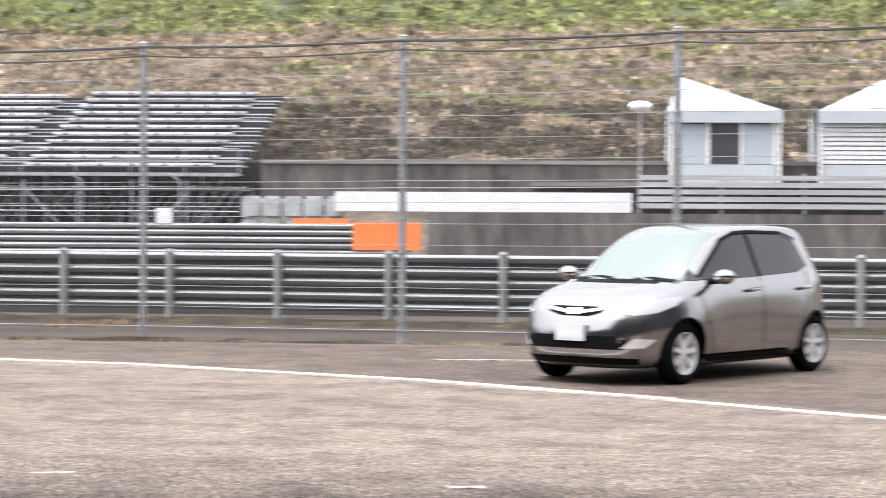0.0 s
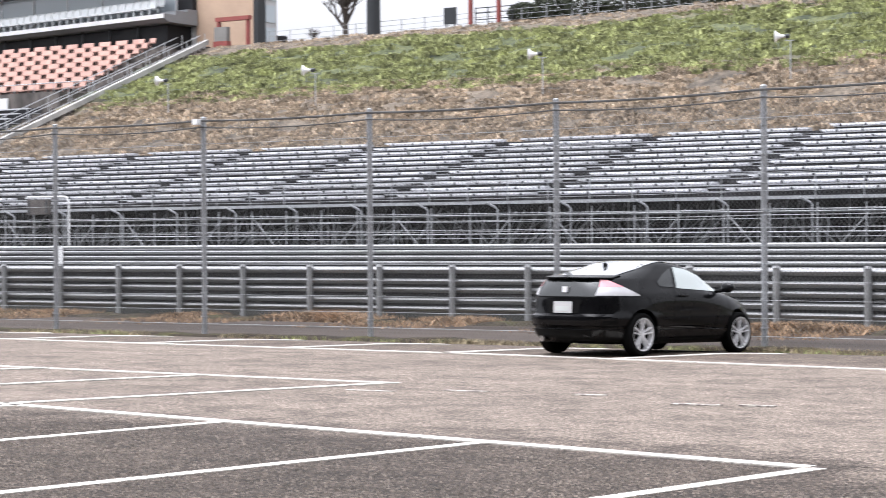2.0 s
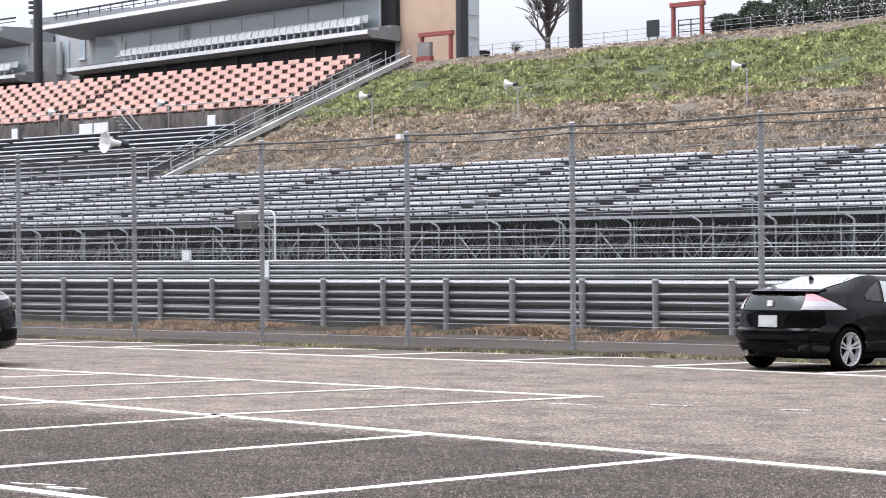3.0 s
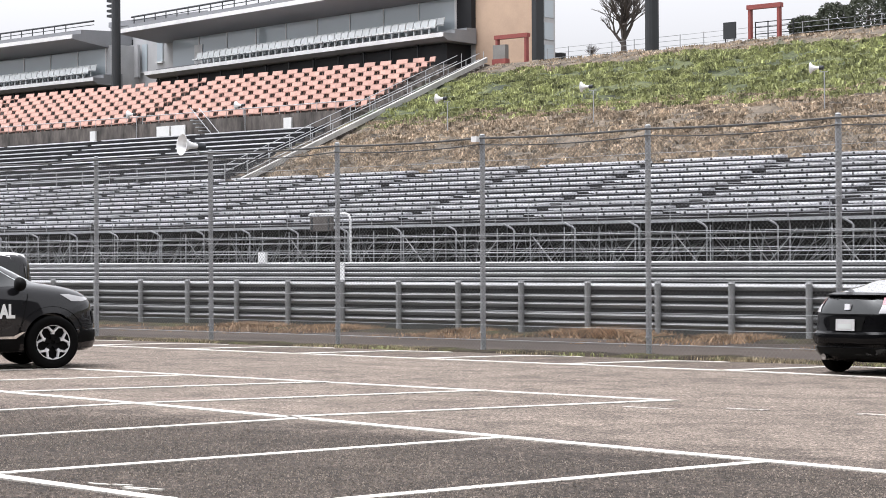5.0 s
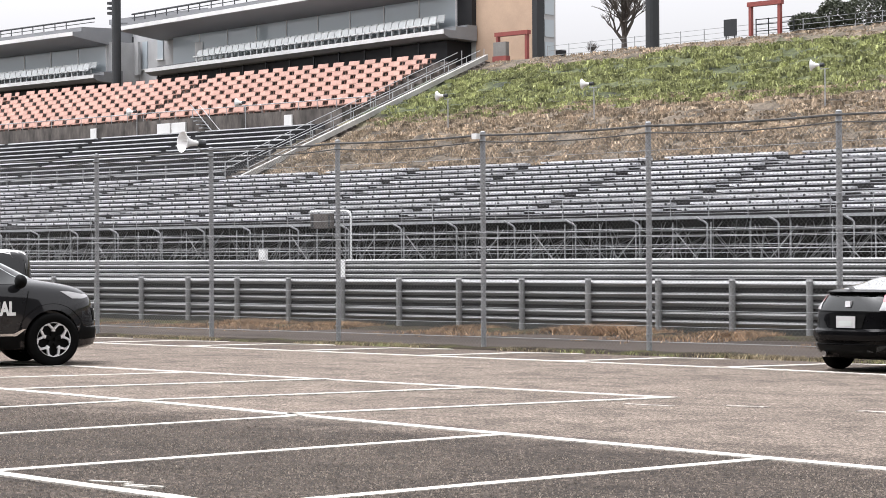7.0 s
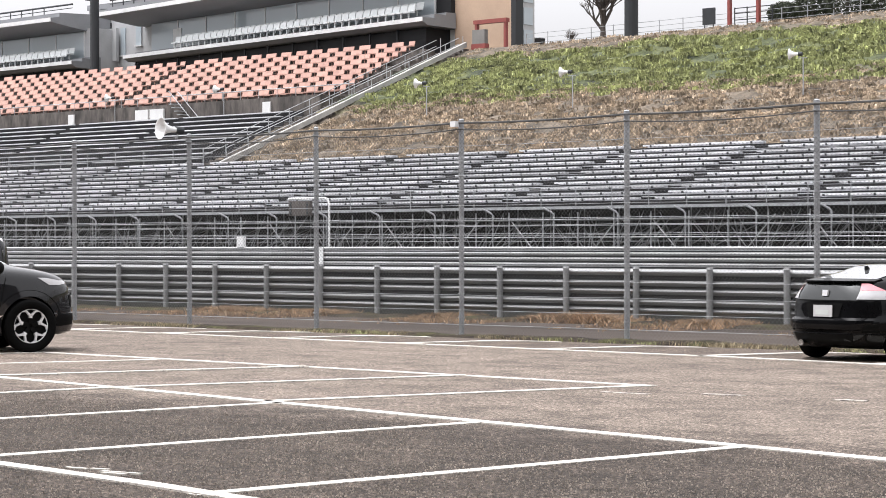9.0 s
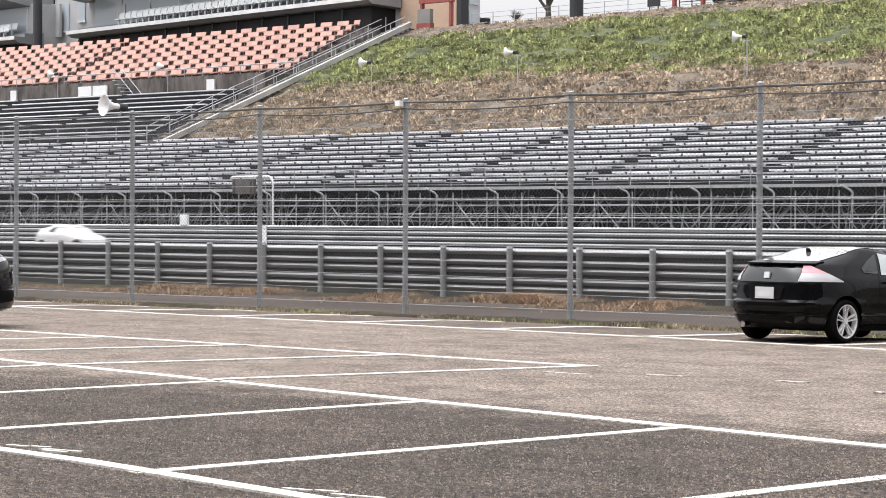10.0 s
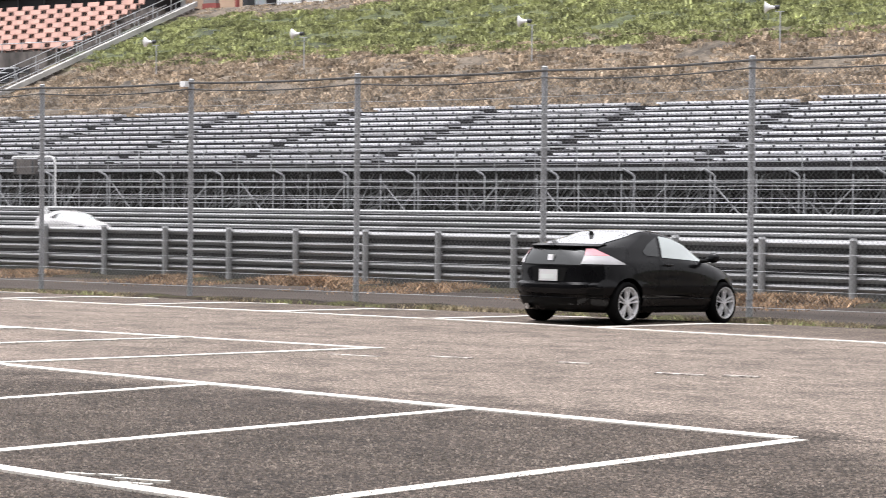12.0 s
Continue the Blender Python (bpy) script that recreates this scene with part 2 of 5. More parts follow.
TRACK = mat("race_track_asphalt", (0.05, 0.05, 0.05), 0.85, 0, 0.2, 0.3, 20, 0.2)
for rough_ground in (SOIL, VERGE, TRACK):
    rough_ground.node_tree.nodes["Principled BSDF"].inputs["Specular IOR Level"].default_value = 0.1
FARGROUND = mat("far_field", (0.16, 0.17, 0.09), 0.95, 0, 0.4, 0.02, 0.5, 0.1)


# ---- mesh helpers ----
def box(bm, x0, x1, y0, y1, z0, z1):
    v = [bm.verts.new((x, y, z)) for z in (z0, z1) for x, y in ((x0, y0), (x1, y0), (x1, y1), (x0, y1))]
    for f in ((3, 2, 1, 0), (4, 5, 6, 7), (0, 1, 5, 4), (1, 2, 6, 5), (2, 3, 7, 6), (3, 0, 4, 7)):
        bm.faces.new([v[i] for i in f])
    return v


def tube(bm, a, b, r, n=8, r2=None):
    a, b = Vector(a), Vector(b)
    q = (b - a).to_track_quat("Z", "Y")
    rings = []
    for p, rad in ((a, r), (b, r if r2 is None else r2)):
        rings.append([bm.verts.new(p + q @ Vector((rad * math.cos(2 * math.pi * k / n), rad * math.sin(2 * math.pi * k / n), 0))) for k in range(n)])
    for k in range(n):
        bm.faces.new((rings[0][k], rings[0][(k + 1) % n], rings[1][(k + 1) % n], rings[1][k]))
    bm.faces.new(rings[0][::-1])
    bm.faces.new(rings[1])


def polytube(bm, pts, r, n=6):
    """One continuous bent tube."""
    pts = [Vector(p) for p in pts]
    rings = []
    for i, p in enumerate(pts):
        d = pts[min(i + 1, len(pts) - 1)] - pts[max(i - 1, 0)]
        q = d.to_track_quat("Z", "Y")
        rings.append([bm.verts.new(p + q @ Vector((r * math.cos(2 * math.pi * k / n), r * math.sin(2 * math.pi * k / n), 0))) for k in range(n)])
    for a, b in zip(rings, rings[1:]):
        for k in range(n):
            bm.faces.new((a[k], a[(k + 1) % n], b[(k + 1) % n], b[k]))
    bm.faces.new(rings[0][::-1])
    bm.faces.new(rings[-1])


def extrude_profile(bm, pts, x0, x1, closed=True, axis="X"):
    """pts: (y, z) pairs, swept from x0 to x1."""
    def at(x, p):
        return (x, p[0], p[1]) if axis == "X" else (p[0], x, p[1])
    a, b = [bm.verts.new(at(x0, p)) for p in pts], [bm.verts.new(at(x1, p)) for p in pts]
    k = len(pts)
    for i in range(k if closed else k - 1):
        bm.faces.new((a[i], a[(i + 1) % k], b[(i + 1) % k], b[i]))
    if closed:
        bm.faces.new(a[::-1])
        bm.faces.new(b)


def mesh_of(name, bm, material, smooth=False):
    bmesh.ops.recalc_face_normals(bm, faces=bm.faces)
    me = bpy.data.meshes.new(name)
    bm.to_mesh(me)
    bm.free()
    me.materials.append(material)
    if smooth:
        me.polygons.foreach_set("use_smooth", [True] * len(me.polygons))
    return me


def part(name, bm, material, parent=None, label="", at=None, smooth=False):
    me = bm if isinstance(bm, bpy.types.Mesh) else mesh_of(name, bm, material, smooth)
    ob = new(name, me)
    if parent:
        ob.parent = parent
    if at is not None:
        ob.matrix_basis = at if isinstance(at, Matrix) else Matrix.Translation(at)
    return tagged(ob, label)


def thing(name, label, category, group="", kind="", at=(0, 0, 0)):
    ob = new(name)
    ob.empty_display_size = 0.2
    ob.matrix_basis = at if isinstance(at, Matrix) else Matrix.Translation(at)
    return tagged(ob, label, category, group, kind)


def B():
    return bmesh.new()


# ---- ground ----
def slab(name, x0, x1, y0, y1, z, material, label, cat):
    bm = B()
    box(bm, x0, x1, y0, y1, z - 0.3, z)
    return tagged(part(name, bm, material), label, cat, kind="structure")


def ground_z(y):
    """The car park falls gently towards the wire fence."""
    return -0.045 * max(0.0, min(2.55, y - 26.2))


slab("ground", -2500, 2500, -2500, 2500, -0.2, FARGROUND, "flat dull green field that reaches the horizon", "ground")
bm = B()
extrude_profile(bm, [(-140, -0.4), (-140, 0.0), (26.2, 0.0), (28.05, ground_z(28.05)), (28.05, -0.4)], -420, 160)
tagged(part("parking_lot", bm, ASPHALT), "worn brown-grey asphalt of a parking area with faded lines", "pavement", kind="structure")
slab("service_road", -420, 160, 28.05, 36.9, -0.115, SOIL, "narrow dark asphalt strip between wire fence and guardrail", "road")
slab("road", -900, 400, 38.2, 79.8, 0.0, TRACK, "dark asphalt race track between steel barriers", "road")


# unseen dark walls, added to cut low sky light behind and beside the camera
bm = B()
box(bm, -150, 110, -14.0, -12.0, -0.1, 18.0)
tagged(part("blocker_south", bm, LIGHTBLOCK), "unseen dark wall added to block low light behind the car park", "wall", kind="structure")
bm = B()
box(bm, 26, 28, -11.9, 25, -0.1, 13.0)
tagged(part("blocker_east", bm, LIGHTBLOCK), "unseen dark wall added to block low light beside the car park", "wall", kind="structure")
LAYER = [0]


def ground_line(p, q, w=0.14):
    p, q = Vector((*p, 0)), Vector((*q, 0))
    d = (q - p).normalized()
    s = Vector((-d.y, d.x, 0)) * w / 2
    bm = B()
    steps = max(1, int((q - p).length / (0.35 if max(p.y, q.y) > 24.6 else 4)))
    LAYER[0] = (LAYER[0] + 1) % 6
    top = 0.006 + 0.002 * LAYER[0]
    v = []
    for k in range(steps + 1):
        c = p.lerp(q, k / steps)
        v.append([bm.verts.new((c.x + e.x, c.y + e.y, h + ground_z(c.y))) for h in (0.0005, top) for e in (s, -s)])
    for a, b in zip(v, v[1:]):
        for i, j in ((0, 1), (1, 3), (3, 2), (2, 0)):
            bm.faces.new((a[i], a[j], b[j], b[i]))
    bm.faces.new([v[0][i] for i in (0, 1, 3, 2)])
    bm.faces.new([v[-1][i] for i in (0, 2, 3, 1)])
    return bm


def marking(rows, name="line_marking", w=0.165):
    for p, q in rows:
        tagged(part(name, ground_line(p, q, w), FADED if name == "faded_dash" else PAINT), "worn white painted line on the parking asphalt", "line", "parking lines", "structure")


# bay rows: a long line each, then the stall lines that lean a little
marking([((-60, 25.0), (-16, 24.45)), ((-16, 24.45), (-9.6, 23.8)), ((-9.6, 23.8), (-5.0, 22.35)), ((-5.0, 22.35), (-1.7, 20.55)), ((-1.7, 20.55), (0.8, 18.6)), ((0.8, 18.6), (4.5, 15.3))])
marking([((-50, 19.6), (-13.4, 18.95))])
marking([((-46, 18.0), (-17.6, 14.9)), ((-17.6, 14.9), (-5.92, 13.36))], w=0.17)
marking([((-30, 10.6), (-10.6, 9.05)), ((-10.6, 9.05), (-2.9, 7.98))], w=0.145)


def mid_line(x):
    return 13.35 - 0.1314 * (x + 5.8) if x > -17.6 else 14.9 - 0.109 * (x + 17.6)


for i in range(9):
    x = -5.86 - 3.0 * i
    marking([((x, mid_line(x)), (x - 0.98, mid_line(x) - 4.9))], w=0.145)
for i in range(9):
    x = -13.45 - 2.76 * i
    xe = x - 1.66
    marking([((x, 18.97 + 0.05 * i), (xe, mid_line(xe)))], w=0.155)
for i in range(12):
    x = -13.6 - 2.9 * i
    marking([((x, 24.4 + 0.03 * i), (x + 1.15, 27.2))], w=0.21)
for x, y, ln in ((-13.3, 17.85, 0.6), (-12.3, 18.3, 0.5), (-10.8, 18.45, 0.35), (-9.35, 17.85, 0.5), (-8.7, 18.0, 0.35), (-1.7, 23.5, 1.3), (-3.45, 12.7, 0.26), (-0.8, 12.28, 0.22)):
    marking([((x, y), (x + ln, y + 0.05))], "faded_dash", 0.1)


# stall number marks, unreadable: plain bars
for x in (-8.6, -11.75, -5.65):
    for dx, dy, a in ((0.0, 0.0, 0.2), (0.22, 0.05, 0.16), (0.42, -0.02, 0.2), (0.62, 0.0, 0.16), (0.52, -0.1, 0.22)):
        y = 8.93 - 0.137 * (x + 8.6)
        tagged(part("number_mark", ground_line((x + dx, y + dy), (x + dx + a, y + dy + 0.03), 0.045), PAINT), "worn white stall number marks on the asphalt", "marking", "stall numbers", "structure")

# loose chippings on the worn asphalt of the bays
CHIP = mat("stone_chipping", (0.30, 0.255, 0.215), 0.85, 0, 0.3, 2.0, 30, 0, island=0.55)


def chippings(n, seed):
    rng = random.Random(seed)
    verts, faces = [], []
    for _ in range(n):
        x, y = rng.uniform(-19, 1.5), rng.uniform(6.5, 15.0)
        if y > 12.6 and rng.random() < (y - 12.6) / 1.6 or noise.noise(Vector((x * 0.8, y * 0.8, 5.0))) < rng.uniform(-0.9, 0.3):
            continue
        h, r, a, i = rng.uniform(0.004, 0.011), rng.uniform(0.004, 0.009), rng.uniform(0, 6.28), len(verts)
        for k in range(3):
            b = a + k * 2.094
            verts.append((x + r * math.cos(b), y + r * math.sin(b), -0.001))
            verts.append((x + r * 0.6 * math.cos(b), y + r * 0.6 * math.sin(b), h))
        faces += [(i, i + 2, i + 3, i + 1), (i + 2, i + 4, i + 5, i + 3), (i + 4, i, i + 1, i + 5), (i + 1, i + 3, i + 5)]
    me = bpy.data.meshes.new("chippings")
    me.from_pydata(verts, [], faces)
    me.materials.append(CHIP)
    tagged(new("chippings", me), "fine loose stone chippings on the worn asphalt", "gravel", kind="stuff")


chippings(150000, 41)

# ---- wire fence ----
POST_X = [-43.1, -39.5, -35.9, -32.15, -28.45, -24.7, -20.95, -17.2, -13.5, -9.75, -6.1, -2.45, 1.2, 4.85]


def fence_y(x):
    return 28.85 if x < -16 else 28.85 - 0.0062 * (x + 16) ** 2


def fence_top(x):
    return 3.88 if x < -18 else 3.88 + 0.013 * (x + 18)


def fence_post(x, i):
    t = thing("fence_post", "tall grey galvanised steel fence post with wire clips", "fence post", "posts of the wire fence", at=(x, fence_y(x), 0))
    h = fence_top(x)
    bm = B()
    tube(bm, (0, 0, -0.15), (0, 0, h), 0.05, 12)
    tube(bm, (0, 0, h), (0, 0, h + 0.02), 0.055, 12, 0.03)
    part("pole", bm, POSTM, t, smooth=False)
    clip = B()
    tube(clip, (0, 0, -0.012), (0, 0, 0.012), 0.058, 10)
    box(clip, -0.012, 0.012, -0.085, -0.05, -0.012, 0.012)
    me = mesh_of("clip", clip, STEEL)
    for k in range(9):
        part("clip", me, STEEL, t, at=(0, 0, 0.25 + k * (h - 0.4) / 8))
    foot = B()
    tube(foot, (0, 0, -0.16), (0, 0, -0.07), 0.14, 10, 0.11)
    part("footing", foot, CONC, t, "round concrete footing")
    return t


for i, x in enumerate(POST_X):
    fence_post(x, i)


def link_panel(w, h, pitch=0.056, r=0.0027):
    """Chain link: two families of slanting wires inside w by h."""
    bm = B()
    z0 = -0.07
    for s in (1, -1):
        c = -h
        while c < w:
            pts = []
            for z in (z0, h):
                pts.append((c + (z if s > 0 else h - z), z))
            (xa, za), (xb, zb) = pts
            if xa > xb:
                (xa, za), (xb, zb) = (xb, zb), (xa, za)
            if xb > 0 and xa < w:
                if xa < 0:
                    za += (zb - za) * (0 - xa) / (xb - xa)
                    xa = 0
                if xb > w:
                    zb = za + (zb - za) * (w - xa) / (xb - xa)
                    xb = w
                if xb - xa > 0.02:
                    tube(bm, (xa, s * 0.003, za), (xb, s * 0.003, zb), r, 3)
            c += pitch * 1.414
    return mesh_of("chain_link", bm, LINK)


LINKS = {}
for a, b in zip(POST_X, POST_X[1:]):
    ya, yb = fence_y(a), fence_y(b)
    length, ang = math.hypot(b - a, yb - ya), math.atan2(yb - ya, b - a)
    t = thing("wire_fence_panel", "grey chain link panel with tension wires between two posts", "fence", "panels of the wire fence", at=pose(a, ya - 0.075, 0, 0, 0, math.degrees(ang)))
    key = 3.7
    if key not in LINKS:
        LINKS[key] = link_panel(3.7, 3.72)
    ob = part("chain_link", LINKS[key], LINK, t)
    ob.scale.x = length / 3.7
    ha, hb = fence_top(a), fence_top(b)
    for k, (fz, r, sag) in enumerate(((0.985, 0.02, 0.03), (0.955, 0.012, 0.06), (0.5, 0.006, 0.01), (0.03, 0.006, 0.0), *((0.1 + 0.0705 * q, 0.0045, 0.008) for q in range(12)))):
        bm = B()
        polytube(bm, [(u * length, 0.0, (ha + (hb - ha) * u) * fz - sag * 4 * u * (1 - u)) for u in (j / 8 for j in range(9))], r, 5)
        part("top_wire" if k < 2 else "tension_wire", bm, WIRE if k < 2 else STEEL, t)


# loudspeaker on a fence post
def horn_speaker(at, size=1.0, label="white horn loudspeaker with a dark driver", group="", pole=0.0):
    t = thing("horn_loudspeaker", label, "loudspeaker", group, at=at)
    bm = B()
    prof = [(0.0, 0.05), (0.1, 0.06), (0.2, 0.09), (0.3, 0.15), (0.36, 0.22), (0.37, 0.235)]
    shell = prof + [(x, r - 0.012) for x, r in prof[::-1]]
    rings = [[bm.verts.new((-x * size, r * size * math.cos(2 * math.pi * k / 20), r * size * math.sin(2 * math.pi * k / 20))) for k in range(20)] for x, r in shell]
    for a, b in zip(rings, rings[1:] + rings[:1]):
        for k in range(20):
            bm.faces.new((a[k], a[(k + 1) % 20], b[(k + 1) % 20], b[k]))
    part("horn", bm, WHITE, t, smooth=False)
    bm = B()
    tube(bm, (0.0, 0, 0), (0.17 * size, 0, 0), 0.085 * size, 12)
    part("driver", bm, DARK, t, "dark driver housing")
    bm = B()
    tube(bm, (0.05, 0, -0.02), (0.05, 0, -0.16 * size), 0.018, 6)
    box(bm, 0.0, 0.34 * size, -0.02, 0.02, -0.18 * size, -0.15 * size)
    part("bracket", bm, STEEL, t)
    if pole:
        bm = B()
        tube(bm, (0.2 * size, 0, -0.17 * size), (0.2 * size, 0, -pole), 0.035, 8)
        part("pole", bm, STEEL, t, "thin grey steel pole")
    return t


horn_speaker(pose(-32.42, 28.72, 3.98, 0, 4, 78), 0.98, "white horn loudspeaker clamped to a fence post")
bm = B()
box(bm, -0.06, 0.06, -0.06, 0.05, -0.05, 0.05)
tagged(part("junction_box", bm, WHITE, at=(-24.75, 28.72, 3.80)), "small white junction box on top of a fence post", "box")


# ---- guardrail ----
def ridge_rail(length, z, h, deep):
    """One ridged rail; the ridge faces the parking lot (-y)."""
    bm = B()
    f = [0.0, 0.10, 0.38, 0.62, 0.80, 0.92, 1.0]
    d = [0.0, 0.30, 0.85, 1.0, 0.92, 0.6, 0.0]
    front = [(-deep * dd, z + h * ff) for ff, dd in zip(f, d)]
    back = [(0.012, z + h), (0.012, z)]
    extrude_profile(bm, front + back[:1] + back[1:], 0, length)
    return bm


def rail_y(x):
    return 36.3 if x < -26 else 36.3 - 0.0042 * (x + 26) ** 2 if x < -2 else 33.88 - 0.2 * (x + 2) * 0.5


def rail_post_mesh():
    bm = B()
    tube(bm, (0, 0, -0.2), (0, 0, 1.05), 0.07, 12)
    tube(bm, (0, 0, 1.05), (0, 0, 1.10), 0.085, 12, 0.06)
    return mesh_of("post", bm, RAILPOST)


RP = rail_post_mesh()
BEAMS = [mesh_of("beam", ridge_rail(1.9, z, 0.125, 0.12), RAIL) for z in (0.09, 0.27, 0.50, 0.68, 0.91)]
# added black sheet: the shade between the rails put into its colour
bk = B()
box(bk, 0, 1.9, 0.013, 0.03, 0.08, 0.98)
SHADEBACK = mesh_of("backing_belt", bk, BLACKSHADE)
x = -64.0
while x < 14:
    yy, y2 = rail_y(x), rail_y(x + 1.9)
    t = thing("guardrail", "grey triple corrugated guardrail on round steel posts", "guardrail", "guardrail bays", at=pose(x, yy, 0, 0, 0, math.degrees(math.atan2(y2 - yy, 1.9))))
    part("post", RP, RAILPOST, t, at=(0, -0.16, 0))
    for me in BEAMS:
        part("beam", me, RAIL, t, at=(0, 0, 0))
    part("backing_belt", SHADEBACK, BLACKSHADE, t, "black sheet standing for the shade behind the rails")
    x += 1.9


def straw_strip(name, x0, x1, yf, n, hmax, material, label, seed, spread):
    rng = random.Random(seed)
    bm = B()
    for _ in range(n):
        cx = rng.uniform(x0, x1)
        dens = noise.noise(Vector((cx * 0.35, seed, 0)))
        if dens < -0.02:
            continue
        cy = yf(cx) + rng.gauss(0, spread)
        for _k in range(4):
            a, h = rng.uniform(0, 6.28), hmax * rng.uniform(0.15, 1) * (0.5 + dens)
            bx, by = cx + rng.gauss(0, 0.06), cy + rng.gauss(0, 0.06)
            w = rng.uniform(0.006, 0.02)
            v = [bm.verts.new((bx - w, by, -0.13)), bm.verts.new((bx + w, by, -0.13)), bm.verts.new((bx + math.cos(a) * h * 1.3, by + math.sin(a) * h * 1.3, h * 0.8 - 0.07))]
            bm.faces.new(v)
    tagged(part(name, bm, material), label, "grass", kind="stuff")


def verge(name, x0, x1, yf, half, label):
    """A low uneven ridge of soil along a line."""
    bm = B()
    rows = []
    n = int((x1 - x0) / 0.25)
    for k in range(n + 1):
        x = x0 + (x1 - x0) * k / n
        y = yf(x)
        wob = [half * (1 + 0.55 * noise.noise(Vector((x * 0.9, q * 9.0, half)))) for q in (1, 2)]
        top = 0.05 + 0.04 * noise.noise(Vector((x * 1.7, 3.0, half)))
        rows.append([bm.verts.new(p) for p in ((x, y - wob[0], -0.14), (x, y - wob[0] * 0.5, top - 0.11), (x, y + wob[1] * 0.4, top * 1.2 - 0.11), (x, y + wob[1], -0.14))])
    for a, b in zip(rows, rows[1:]):
        for i in range(3):
            bm.faces.new((a[i], b[i], b[i + 1], a[i + 1]))
    tagged(part(name, bm, VERGE, smooth=True), label, "verge", kind="structure")


verge("fence_verge", -60, 8, lambda x: fence_y(x) - 0.12, 0.42, "uneven strip of dark soil and moss under the wire fence")
verge("rail_verge", -60, 8, lambda x: rail_y(x) - 0.55, 0.8, "strip of soil and leaf litter along the guardrail")
straw_strip("dry_grass", -39, -11, lambda x: rail_y(x) - 0.62, 10500, 0.28, STRAW, "dry straw-coloured grass along the guardrail", 3, 0.34)
straw_strip("leaf_litter", -50, -6, lambda x: rail_y(x) - 1.9, 4500, 0.07, STRAW, "scattered straw and dead leaves on the service road", 17, 0.8)
straw_strip("verge_weeds", -60, 6, lambda x: fence_y(x) - 0.25, 6000, 0.10, PALESTRAW, "pale dry weeds along the foot of the wire fence", 8, 0.16)
straw_strip("green_weeds", -32, -10, lambda x: fence_y(x) - 0.42, 350, 0.08, TUFTG, "small green weeds at the foot of the fence", 5, 0.14)

# ---- far barrier of the track ----
FB = [mesh_of("beam", ridge_rail(3.99, z, 0.165, 0.14), PALERAIL) for z in (0.13, 0.365, 0.60, 0.835, 1.07, 1.30)]
# same kind of added sheet, painting the shade between the far rails
bk = B()
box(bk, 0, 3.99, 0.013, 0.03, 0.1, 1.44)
FARSHADEBACK = mesh_of("backing_belt", bk, BLACKSHADE)
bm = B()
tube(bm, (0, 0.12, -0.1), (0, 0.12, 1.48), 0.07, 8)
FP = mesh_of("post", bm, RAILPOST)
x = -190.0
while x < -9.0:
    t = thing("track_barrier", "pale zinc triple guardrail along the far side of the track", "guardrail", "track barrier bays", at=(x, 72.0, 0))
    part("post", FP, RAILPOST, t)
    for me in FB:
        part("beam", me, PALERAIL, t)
    part("backing_belt", FARSHADEBACK, BLACKSHADE, t, "black sheet standing for the shade behind the rails")
    x += 4.0
bm = B()
box(bm, -8.1, -5.7, 71.82, 71.866, 0.55, 1.55)
tagged(part("orange_board", bm, ORANGE), "orange board on the end of the track barrier", "board")


def debris_post(x):
    t = thing("catch_fence_post", "slim grey catch fence post with a bent top", "fence post", "catch fence posts", at=(x, 73.0, 0))
    bm = B()
    polytube(bm, [(0, 0, 0), (0, 0, 2.9), (-0.06, -0.08, 3.0), (-0.3, -0.4, 3.2)], 0.045, 8)
    part("pole", bm, STEEL, t)


x = -160.0
while x < -12:
    debris_post(x)
    x += 3.55
t = thing("catch_fence_cables", "thin steel cables strung along the catch fence", "cable")
for z in (1.7, 2.05, 2.4, 2.75):
    bm = B()
    tube(bm, (-190, 72.95, z), (-12, 72.95, z), 0.014, 5)
    part("cable", bm, STEEL, t)


def signal_panel(x, top, signw):
    t = thing("signal_panel", "grey light panel hung from a white bent pole", "signal", "track signal panels", at=(x, 72.5, 0))
    bm = B()
    bend = [(-0.35 + 0.35 * math.cos(k / 6 * math.pi / 2), 0, top - 0.35 + 0.35 * math.sin(k / 6 * math.pi / 2)) for k in range(7)]
    polytube(bm, [(0, 0, 0)] + bend + [(-2.8, 0, top)], 0.055, 10)
    part("pole", bm, WHITE, t, "white painted bent pole")
    bm = B()
    box(bm, -2.7, -1.25, -0.12, 0.1, top - 0.85, top - 0.12)
    part("panel", bm, DARKCONC, t)
    bm = B()
    box(bm, -2.62, -2.5, -0.14, -0.121, top - 0.8, top - 0.17)
    part("lamp_strip", bm, DARK, t, "dark lamp strip")
    bm = B()
    box(bm, -1.45, -1.33, -0.14, -0.121, top - 0.8, top - 0.17)
    part("lamp_strip", bm, DARK, t, "dark lamp strip")
    bm = B()
    box(bm, -0.2 - signw / 2, 0.05 + signw / 2, -0.68, -0.634, 0.5, 1.47)
    tagged(part("marker_board", bm, WHITE, at=(x, 72.5, 0)), "white marker board on the track barrier", "board", "marker boards")


signal_panel(-70.6, 3.86, 0.35)
signal_panel(-24.7, 4.08, 1.0)
for x, w in ((-76.25, 0.5), (-14.8, 0.55)):
    bm = B()
    box(bm, -w / 2, w / 2, -0.09, 0.09, 1.458, 2.0)
    tagged(part("equipment_box", bm, WHITE, at=(x, 71.93, 0)), "small white equipment box on the track barrier", "box", "equipment boxes")


